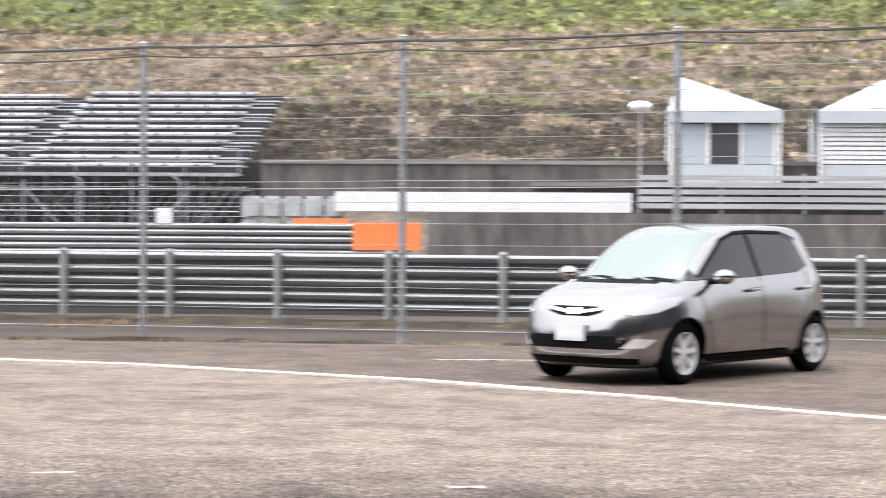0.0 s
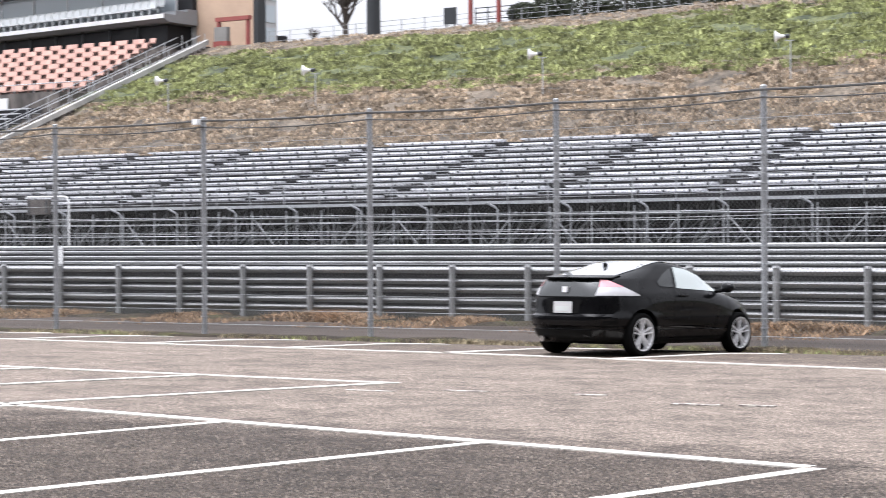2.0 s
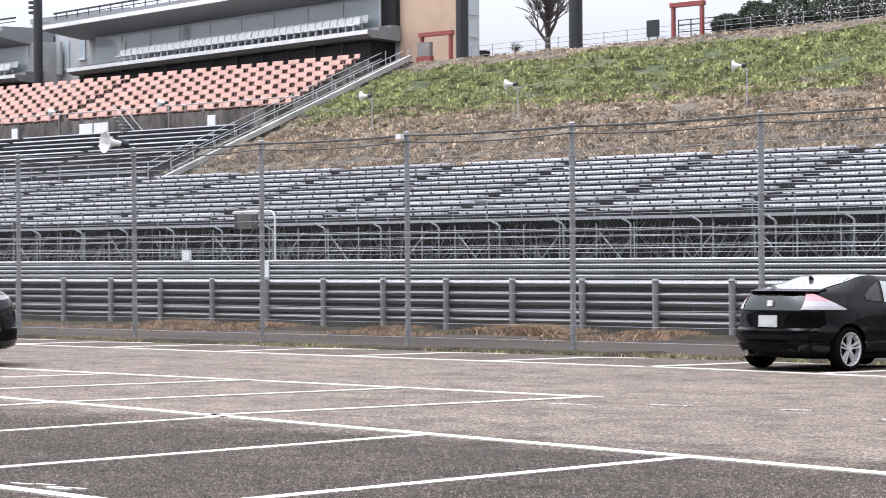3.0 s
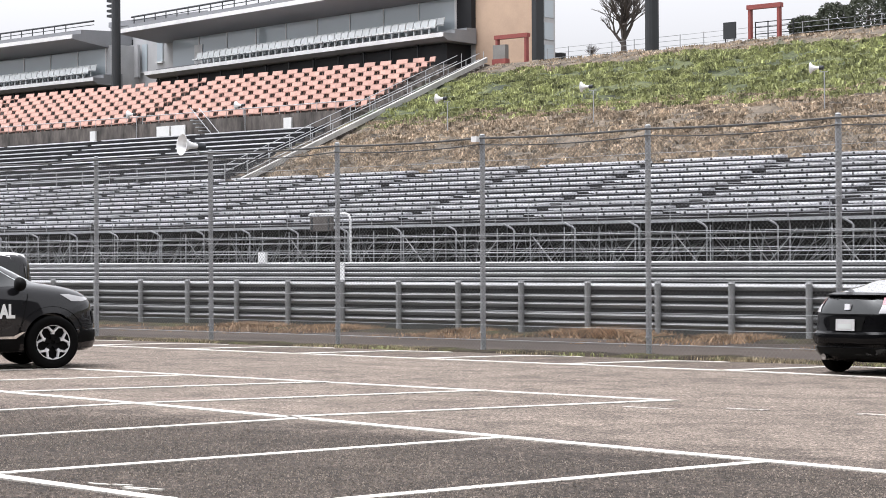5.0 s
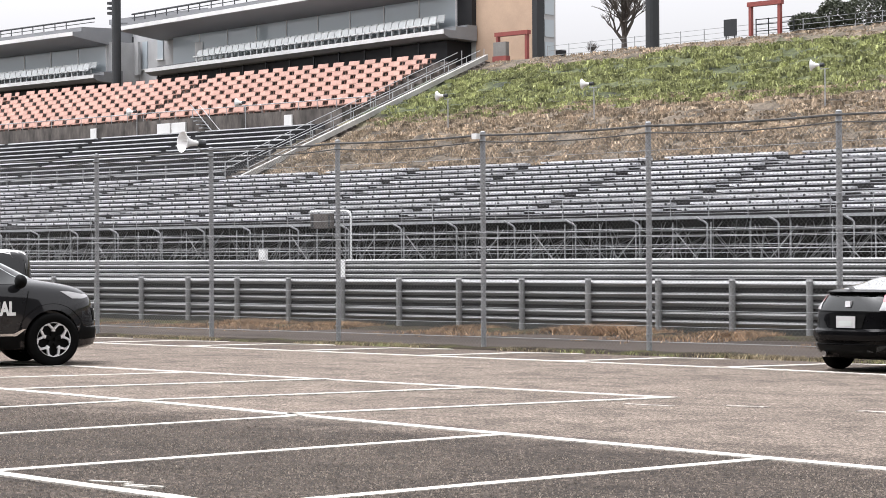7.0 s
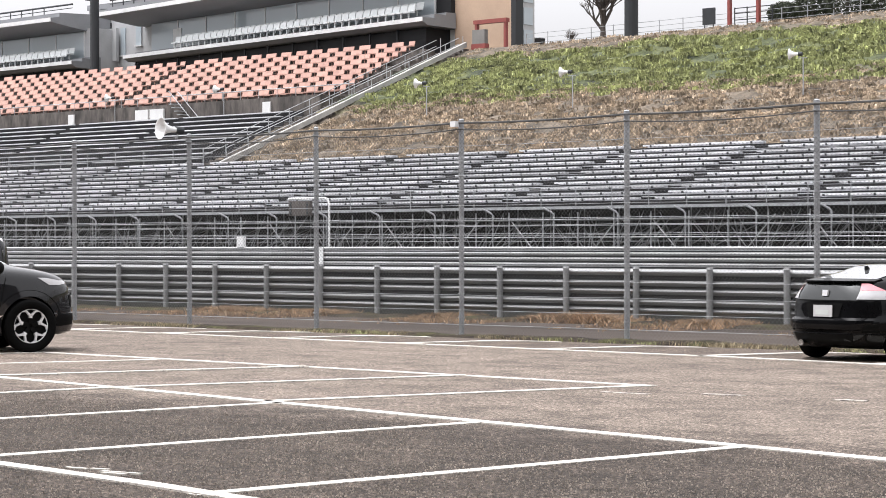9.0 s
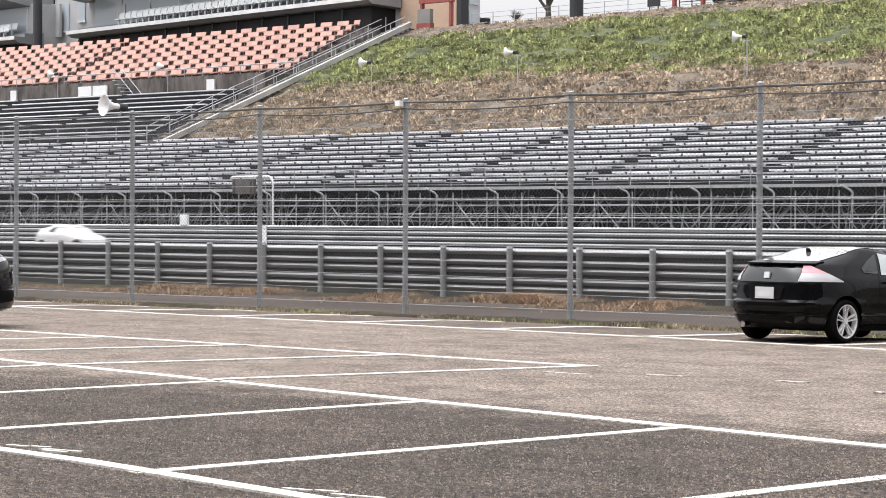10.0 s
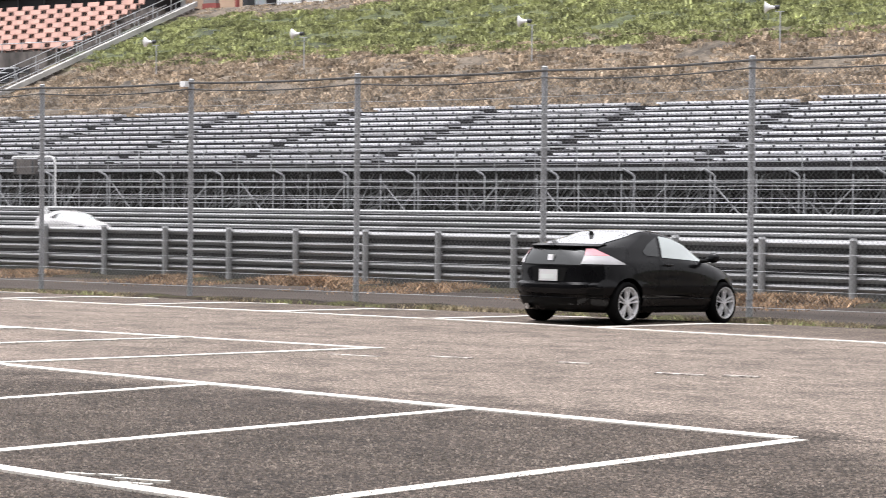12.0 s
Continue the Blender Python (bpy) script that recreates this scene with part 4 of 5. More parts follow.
def bare_tree(x, y, z, h, seed):
    rng = random.Random(seed)
    t = thing("bare_tree", "leafless tree with many thin upright branches", "tree", at=(x, y, z))
    trunk, twigs = B(), B()

    def grow(p, d, ln, r, lvl):
        q = p + d * ln
        tube(trunk if lvl < 2 else twigs, p, q, r, 6 if lvl < 2 else 3, r * 0.65)
        if lvl > 4:
            return
        for _ in range(3 if lvl else 9):
            nd = (d + Vector((rng.gauss(0, 0.36), rng.gauss(0, 0.36), rng.uniform(0, 0.3)))).normalized()
            grow(p.lerp(q, rng.uniform(0.6, 1.0)), nd, ln * rng.uniform(0.66, 0.95), r * 0.58, lvl + 1)
    grow(Vector((0, 0, -0.2)), Vector((0, 0, 1)), h * 0.16, 0.026 * h, 0)
    part("trunk", trunk, BARK, t)
    part("crown", twigs, BARK, t)


bare_tree(-89.6, 120.5, 16.2, 10.5, 4)
bare_tree(-93.2, 121.5, 16.2, 2.6, 9)


def bush(x, y, z, w, h, seed):
    rng = random.Random(seed)
    t = thing("evergreen_shrub", "dark clipped evergreen shrub on the crest", "shrub", "crest shrubs", at=(x, y, z))
    bm = B()
    for _ in range(3200):
        u = Vector((rng.gauss(0, 1), rng.gauss(0, 1), rng.gauss(0, 1))).normalized() * rng.uniform(0.75, 1.0)
        c = Vector((u.x * w / 2, u.y * w / 2, h * 0.5 + u.z * h / 2))
        a = Vector((rng.gauss(0, 1), rng.gauss(0, 1), rng.gauss(0, 1))).normalized() * 0.2
        b = Vector((rng.gauss(0, 1), rng.gauss(0, 1), rng.gauss(0, 1))).normalized() * 0.16
        bm.faces.new([bm.verts.new(c), bm.verts.new(c + a), bm.verts.new(c + b)])
    part("leaves", bm, LEAF, t)
    bm = B()
    tube(bm, (0, 0, -0.2), (0, 0, h * 0.6), 0.12, 8)
    part("trunk", bm, BARK, t)


LEAF = mat("dark_evergreen_leaf", (0.05, 0.06, 0.035), 0.8, 0, 0.4, 2, 10, 0)
for k, (x, w, h) in enumerate(((-74.6, 2.4, 1.7), (-72.4, 2.6, 2.4), (-69.8, 3.2, 2.8), (-66.6, 3.4, 2.6), (-63.5, 3, 2.6), (-60.3, 3.2, 2.7))):
    bush(x, 121, 16.3, w, h, 20 + k)

# ---- wall, container and tents beyond the end of the track barrier ----
bm = B()
box(bm, -12.6, 40, 79.9, 80.4, -0.1, 3.8)
# added black sheet behind the scaffold: shade under the stand, put into colour
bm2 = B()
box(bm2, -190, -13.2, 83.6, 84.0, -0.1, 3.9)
tagged(part("stand_shade_sheet", bm2, BLACKSHADE), "black sheet standing for the shade under the stand", "wall", kind="structure")
wl2 = tagged(part("retaining_wall", bm, DARKCONC), "stained concrete retaining wall under the bank", "wall", kind="structure")
bm = B()
box(bm, -12.6, 40, 79.8, 80.5, 3.8, 3.95)
tagged(part("wall_coping", bm, CONC), "pale concrete coping on the retaining wall", "coping", kind="structure")
bm = B()
box(bm, -5.6, 40, 73.9, 74.2, -0.1, 1.9)
tagged(part("track_wall", bm, DARKCONC), "stained concrete wall along the track", "wall", kind="structure")
bm = B()
box(bm, -9.1, 1.7, 74.9, 75.05, 1.93, 2.65)
tagged(part("white_banner_board", bm, WHITE), "long plain white board on the track wall", "board")


def marquee(x0, x1, y0, ridge_x, zr, ze, slats=False):
    t = thing("marquee", "white pointed marquee with open sides", "tent", "marquees", at=(0, 0, 0))
    bm = B()
    c = bm.verts.new((ridge_x, y0 + 1.5, zr))
    e = [bm.verts.new(p) for p in ((x0, y0, ze), (x1, y0, ze), (x1, y0 + 3.5, ze), (x0, y0 + 3.5, ze))]
    for a in range(4):
        bm.faces.new((e[a], e[(a + 1) % 4], c))
    bm.faces.new(e[::-1])
    part("canopy", bm, TENT, t)
    for x in (x0 + 0.1, x1 - 0.1):
        for y in (y0 + 0.1, y0 + 3.4):
            bm = B()
            tube(bm, (x, y, 3.0), (x, y, ze), 0.06, 8)
            part("pole", bm, WHITE, t)
    bm = B()
    box(bm, x0 + 0.1, x1 - 0.1, y0 + 3.3, y0 + 3.36, 3.06, ze - 0.02)
    part("back_panel", bm, DARKCONC if not slats else TENT, t)
    bm = B()
    box(bm, x0 + 0.2, x1 - 0.2, y0 + 0.16, y0 + 0.2, 3.06, 3.75)
    part("lower_panel", bm, TENT, t)
    if slats:
        for k in range(9):
            bm = B()
            box(bm, x0 + 0.2, x1 - 0.2, y0 + 0.2, y0 + 0.26, 3.8 + k * 0.17, 3.92 + k * 0.17)
            part("slat", bm, WHITE, t)
    else:
        for k in range(3):
            a, b = x0 + 0.25 + (x1 - x0 - 0.5) * k / 3, x0 + 0.25 + (x1 - x0 - 0.5) * (k + 1) / 3
            bm = B()
            box(bm, a + 0.08, b - 0.08, y0 + 0.2, y0 + 0.23, 3.78, ze - 0.5)
            part("window", bm, WINGLASS if k != 1 else DARK, t)
            bm = B()
            box(bm, b - 0.08, b + 0.05, y0 + 0.16, y0 + 0.24, 3.75, ze - 0.45)
            part("frame_bar", bm, WHITE, t)
    bm = B()
    box(bm, x0, x1, y0 - 0.05, y0 + 0.02, ze - 0.45, ze)
    part("valance", bm, TENT, t)


marquee(3.1, 7.3, 77.0, 3.6, 7.1, 5.75)
marquee(8.6, 13.5, 77.0, 11.2, 7.0, 5.75, True)
bm = B()
box(bm, -2, 40, 76.3, 80, 2.9, 3.05)
tagged(part("platform", bm, CONC), "raised concrete platform under the marquees", "platform", kind="structure")
pl = thing("platform_barrier", "grey horizontal-board barrier in front of the marquees", "barrier", at=(0, 0, 0))
for k in range(5):
    bm = B()
    box(bm, 2.0, 14, 76.0, 76.06, 2.1 + k * 0.26, 2.28 + k * 0.26)
    part("board", bm, PALERAIL, pl)
for x in (2.0, 5, 8, 11, 14):
    bm = B()
    box(bm, x - 0.05, x + 0.05, 76.06, 76.16, -0.1, 3.4)
    part("post", bm, STEEL, pl)
bm = B()
bmesh.ops.create_icosphere(bm, subdivisions=3, radius=0.45)
for v in bm.verts:
    v.co.z *= 0.5
tagged(part("balloon_lamp", bm, WHITE, at=(2.1, 79, 6.0), smooth=True), "round white globe lamp beside the marquee", "lamp")
bm = B()
tube(bm, (2.1, 79, 3.05), (2.1, 79, 5.8), 0.05, 8)
tagged(part("lamp_post", bm, STEEL), "thin steel post under the globe lamp", "post")

bm = B()
box(bm, -10.2, -8.25, 71.9, 71.96, 1.455, 1.66)
tagged(part("orange_strip_board", bm, ORANGE), "low orange strip board on top of the track barrier", "board")
rng = random.Random(31)
for k in range(5):
    for r in range(3):
        bm = B()
        x = -12.6 + k * 0.78 + rng.uniform(-0.05, 0.05)
        box(bm, x, x + 0.72, 75.2, 75.9, -0.1 + r * 0.87, 0.74 + r * 0.87)
        bmesh.ops.bevel(bm, geom=bm.edges[:], offset=0.1, segments=2, affect="EDGES")
        tagged(part("barrier_block", bm, PALEBLOCK), "pale grey stacked barrier block behind the rail", "barrier", "stacked barrier blocks")

# ---- cars ----
from mathutils.bvhtree import BVHTree


def paint(name, base, metal, rough, coat=1.0):
    coat = 0.36 if max(base) < 0.1 else coat
    m = mat(name, base, rough, metal, 0.05, 3, 60, 0.0, coat=coat)
    if max(base) < 0.1:
        m.node_tree.nodes["Principled BSDF"].inputs["Specular IOR Level"].default_value = 0.04
        m.node_tree.nodes["Principled BSDF"].inputs["Coat IOR"].default_value = 1.5
    return m


BLACKCAR = paint("black_car_paint", (0.003, 0.003, 0.0035), 0.0, 0.3)
GREYCAR = paint("dark_grey_car_paint", (0.012, 0.012, 0.0135), 0.0, 0.3)
SILVERCAR = paint("silver_car_paint", (0.37, 0.37, 0.38), 1.0, 0.17, 0.6)
GREYCAR.node_tree.nodes["Principled BSDF"].inputs["Coat Weight"].default_value = 1.0
WHITECAR = paint("white_car_paint", (0.50, 0.485, 0.48), 0.0, 0.3)
RUBBER = mat("tyre_rubber", (0.005, 0.005, 0.005), 0.8, 0, 0.2, 6, 60, 0.1)
PLASTIC = mat("black_plastic_trim", (0.006, 0.006, 0.006), 0.55, 0, 0.2, 6, 60, 0.05)
ALLOY = mat("silver_alloy", (0.74, 0.74, 0.75), 0.3, 0.25, 0.08, 6, 60, 0.0)
CHROME = mat("chrome", (0.85, 0.85, 0.85), 0.08, 1.0, 0.03, 6, 60, 0.0)
REDLENS = mat("red_lamp_lens", (0.66, 0.26, 0.29), 0.12, 0, 0.1, 6, 60, 0.0, coat=1)
PALELENS = mat("clear_lamp_lens", (0.40, 0.395, 0.40), 0.12, 0.1, 0.08, 6, 60, 0.0, coat=1)
for dull in (RUBBER, PLASTIC):
    dull.node_tree.nodes["Principled BSDF"].inputs["Specular IOR Level"].default_value = 0.045
PLATEW = mat("white_plate", (0.52, 0.52, 0.52), 0.5, 0, 0.04, 6, 60, 0.0)
PLATEB = mat("plate_mark", (0.55, 0.58, 0.56), 0.5, 0, 0.04, 6, 60, 0.0)


def car_glass(name, tint, ior=1.9):
    m, n, l, b = tree_of(name)
    b.inputs["Base Color"].default_value = (*tint, 1)
    b.inputs["Roughness"].default_value = 0.03
    b.inputs["IOR"].default_value = ior
    return m


DARKGLASS = car_glass("tinted_car_glass", (0.012, 0.014, 0.014), 1.55)
# pale mirror metal that forces the sky's sheen on the black car's top
SKYSHEEN = car_glass("pale_mirror_sheen", (0.012, 0.014, 0.014), 3.6)
SKYSHEEN.node_tree.nodes["Principled BSDF"].inputs["Metallic"].default_value = 0.9
SKYSHEEN.node_tree.nodes["Principled BSDF"].inputs["Base Color"].default_value = (0.75, 0.76, 0.77, 1)
SIDEGLASS = car_glass("clear_car_glass", (0.40, 0.44, 0.43), 2.0)
SCREEN = car_glass("windscreen_glass", (0.12, 0.155, 0.14), 2.1)


def sliced_body(slices, material, wheels, wheel_r, half_track, tail=4.6, nose=3.0, flare=0.02, taper=0.0, n=136):
    """A closed body from level outlines: (height, rear end, front end, half width); tail and nose say how square the corners are."""
    rings, verts, faces = [], [], []
    for z, xr, xf, w in slices:
        mid, ring = (xr + xf) / 2, []
        for k in range(n):
            a = 2 * math.pi * k / n
            c, s = math.cos(a), math.sin(a)
            e = nose if c > 0 else tail - taper * max(0.0, min(1.0, (z - 0.9) / 0.2))
            r = (abs(c) ** e + abs(s) ** e) ** (-1 / e)
            x, y = mid + (xf - xr) / 2 * r * c, w * r * s
            low = max(0.0, 1 - abs(z - 0.55) / 0.35)
            bulge = max(math.exp(-((x - wx) / 0.42) ** 2) for wx in wheels)
            y += math.copysign(flare * low * bulge * min(1, abs(s) * 3), s)
            ring.append(len(verts))
            verts.append((x, y, z))
        rings.append(ring)
    for p, q in zip(rings, rings[1:]):
        faces += [(p[k], p[(k + 1) % n], q[(k + 1) % n], q[k]) for k in range(n)]
    faces += [tuple(rings[0][::-1]), tuple(rings[-1])]
    me = bpy.data.meshes.new("rough")
    me.from_pydata(verts, [], faces)
    me.materials.append(material)
    rough_ob = new("rough", me)
    cutters = []
    for wx in wheels:
        for s in (1, -1):
            cb = B()
            tube(cb, (wx, s * (half_track - 0.16), wheel_r + 0.008), (wx, s * (half_track + 0.6), wheel_r + 0.008), wheel_r + 0.045, 40)
            c = new("cutter", mesh_of("cutter", cb, PLASTIC))
            m = rough_ob.modifiers.new("arch", "BOOLEAN")
            m.operation, m.object, m.solver = "DIFFERENCE", c, "FAST"
            cutters.append(c)
    dg = bpy.context.evaluated_depsgraph_get()
    me = bpy.data.meshes.new_from_object(rough_ob.evaluated_get(dg))
    for o in (rough_ob, *cutters):
        bpy.data.objects.remove(o, do_unlink=True)
    me.name = "body"
    me.polygons.foreach_set("use_smooth", [True] * len(me.polygons))
    me.set_sharp_from_angle(angle=radians(33))
    return me


TREES = {}


def patch(name, body, poly, angle, material, parent, label="", off=0.009, cuts=3, reach=4.0):
    """A panel laid on the body: poly in (across, height) as seen from angle degrees round the car (0 front, 90 its left, 270 its right; 'top' looks down on x, y)."""
    bm = B()
    polys = poly if isinstance(poly[0], list) else [poly]
    made = [bm.faces.new([bm.verts.new((u, v, 0)) for u, v in one]) for one in polys]
    bmesh.ops.remove_doubles(bm, verts=bm.verts, dist=0.0005)
    bmesh.ops.triangulate(bm, faces=bm.faces)
    for _ in range(cuts):
        bmesh.ops.subdivide_edges(bm, edges=[e for e in bm.edges if e.calc_length() > 0.07], cuts=1, use_grid_fill=False)
        bmesh.ops.triangulate(bm, faces=[q for q in bm.faces if len(q.verts) > 3])
    if body.name not in TREES:
        me = body.data
        TREES[body.name] = BVHTree.FromPolygons([v.co for v in me.vertices], [tuple(q.vertices) for q in me.polygons])
    tree = TREES[body.name]
    if angle == "top":
        d, right, up = Vector((0, 0, 1)), Vector((1, 0, 0)), Vector((0, 1, 0))
    else:
        a = radians(angle)
        d = Vector((math.cos(a), math.sin(a), 0))
        right, up = Vector((-d.y, d.x, 0)), Vector((0, 0, 1))
    for v in bm.verts:
        p = right * v.co.x + up * v.co.y
        loc, nor, _, _ = tree.ray_cast(p + d * reach, -d)
        if loc is None:
            loc, nor, _, _ = tree.find_nearest(p + d * 0.8)
        v.co = loc + d * off
    bmesh.ops.recalc_face_normals(bm, faces=bm.faces)
    if sum((f.normal.dot(d) for f in bm.faces)) < 0:
        bmesh.ops.reverse_faces(bm, faces=bm.faces)
    me = bpy.data.meshes.new(name)
    bm.to_mesh(me)
    bm.free()
    me.materials.append(material)
    me.polygons.foreach_set("use_smooth", [True] * len(me.polygons))
    return part(name, me, material, parent, label)


def strip(pts, w):
    """A thin band along a polyline, as one polygon."""
    up, dn = [], []
    for i, p in enumerate(pts):
        a, b = Vector(pts[max(0, i - 1)]), Vector(pts[min(len(pts) - 1, i + 1)])
        t = (b - a).normalized()
        nn = Vector((-t.y, t.x)) * w / 2
        up.append(tuple(Vector(p) + nn))
        dn.append(tuple(Vector(p) - nn))
    return [[up[i], up[i + 1], dn[i + 1], dn[i]] for i in range(len(pts) - 1)]


def wheel(parent, x, y, r, width, spokes, style, rim_r):
    """style: 'plain' broad spokes, 'twin' thin pairs that open outward, 'fork' short arms that split into two prongs."""
    s = 1 if y > 0 else -1
    w = thing("wheel", "", "")
    w.parent = parent
    w.matrix_basis = Matrix.Translation((x, y, r))
    bm = B()
    prof = [(rim_r, -0.5), (r * 0.9, -0.52), (r * 0.97, -0.44), (r, -0.3), (r, 0.3), (r * 0.97, 0.44), (r * 0.9, 0.52), (rim_r, 0.5), (rim_r * 0.96, 0.3), (rim_r * 0.96, -0.3)]
    n = 40
    rings = [[bm.verts.new((rr * math.cos(2 * math.pi * k / n), yy * width, rr * math.sin(2 * math.pi * k / n))) for k in range(n)] for rr, yy in prof]
    for i in range(len(prof)):
        a, b = rings[i], rings[(i + 1) % len(prof)]
        for k in range(n):
            bm.faces.new((a[k], a[(k + 1) % n], b[(k + 1) % n], b[k]))
    part("tyre", bm, RUBBER, w, smooth=True)

    def arm(bm, a0, r0, w0, a1, r1, w1, y0, y1):
        """One tapered bar on the wheel's face, from angle and radius to angle and radius."""
        p, q = Vector((math.cos(a0) * r0, 0, math.sin(a0) * r0)) * rim_r, Vector((math.cos(a1) * r1, 0, math.sin(a1) * r1)) * rim_r
        d = (q - p).normalized()
        side = Vector((-d.z, 0, d.x)) * rim_r
        vs = [bm.verts.new(c + side * ww * e + Vector((0, s * yy * width, 0))) for c, ww, yk in ((p, w0, y0), (q, w1, y1)) for e, yy in ((1, yk - 0.2), (0.75, yk), (-0.75, yk), (-1, yk - 0.2))]
        for k in range(3):
            bm.faces.new((vs[k], vs[k + 1], vs[k + 5], vs[k + 4]))
        bm.faces.new(vs[:4])
        bm.faces.new(vs[4:][::-1])
    bm = B()
    lip = ((1.0, 0.5), (0.955, 0.5), (0.93, 0.40), (0.90, 0.05)) if style != "fork" else ((0.97, 0.5), (0.95, 0.5), (0.94, 0.46), (0.93, 0.42))
    for k in range(n):
        a0, a1 = 2 * math.pi * k / n, 2 * math.pi * (k + 1) / n
        q = [[bm.verts.new((rim_r * rr * math.cos(a), s * yy * width, rim_r * rr * math.sin(a))) for rr, yy in lip] for a in (a0, a1)]
        for i in range(3):
            bm.faces.new((q[0][i], q[1][i], q[1][i + 1], q[0][i + 1]))
    if style != "fork":
        tube(bm, (0, s * width * 0.25, 0), (0, s * width * 0.45, 0), rim_r * 0.2, 16, rim_r * 0.15)
    for k in range(spokes):
        a = 2 * math.pi * k / spokes + 0.3
        if style == "plain":
            arm(bm, a, 0.15, 0.10, a, 0.95, 0.13, 0.42, 0.46)
        elif style == "twin":
            for e in (-1, 1):
                arm(bm, a + 0.28 * e, 0.18, 0.036, a + 0.17 * e, 0.95, 0.046, 0.40, 0.47)
        else:
            arm(bm, a, 0.46, 0.12, a, 0.68, 0.10, 0.42, 0.46)
            for e in (-1, 1):
                arm(bm, a + 0.08 * e, 0.62, 0.075, a + 0.34 * e, 0.95, 0.06, 0.46, 0.48)
                arm(bm, a + 0.30 * e, 0.88, 0.05, a + 0.55 * e, 0.95, 0.03, 0.46, 0.48)
    part("rim", bm, ALLOY, w, "silver alloy rim")
    bm = B()
    if style == "fork":
        for k in range(spokes):
            a = 2 * math.pi * k / spokes + 0.3
            arm(bm, a, 0.12, 0.15, a, 0.45, 0.14, 0.34, 0.38)
        tube(bm, (0, s * width * 0.02, 0), (0, s * width * 0.2, 0), rim_r * 0.95, 28)
    else:
        tube(bm, (0, s * width * 0.02, 0), (0, s * width * 0.1, 0), rim_r * 0.92, 28)
    part("brake_disc", bm, PLASTIC, w)
    return w


def plate(parent, x, z, face):
    """Licence plate with plain marks; face +1 looks forward, -1 back."""
    bm = B()
    box(bm, min(x, x + face * 0.012), max(x, x + face * 0.012), -0.165, 0.165, z - 0.082, z + 0.082)
    p = part("number_plate", bm, PLATEW, parent, "plain white number plate")
    bm = B()
    xx = x + face * 0.0135
    box(bm, min(xx, xx + face * 0.002), max(xx, xx + face * 0.002), -0.11, 0.13, z - 0.055, z + 0.015)
    part("plate_mark", bm, PLATEB, p)


def mirror(parent, x, y, z, material, k=1.0):
    s = 1 if y > 0 else -1
    bm = B()
    bmesh.ops.create_icosphere(bm, subdivisions=3, radius=1.0)
    for v in bm.verts:
        v.co = Vector((v.co.x * (0.075 if v.co.x > 0 else 0.045), v.co.y * 0.115, v.co.z * 0.075)) * k
    m = part("door_mirror", bm, material, parent, at=(x, y + s * 0.10, z), smooth=True)
    bm = B()
    tube(bm, (0.0, -s * 0.22, -0.055), (0.0, -s * 0.03, -0.035), 0.03, 8)
    part("mirror_arm", bm, PLASTIC, m)


def sides(poly):
    """The same panel for the car's right (270) and left (90) side; poly in (x, z)."""
    if isinstance(poly[0], list):
        return ((270, poly), (90, [[(-x, z) for x, z in one] for one in poly]))
    return ((270, poly), (90, [(-x, z) for x, z in poly]))


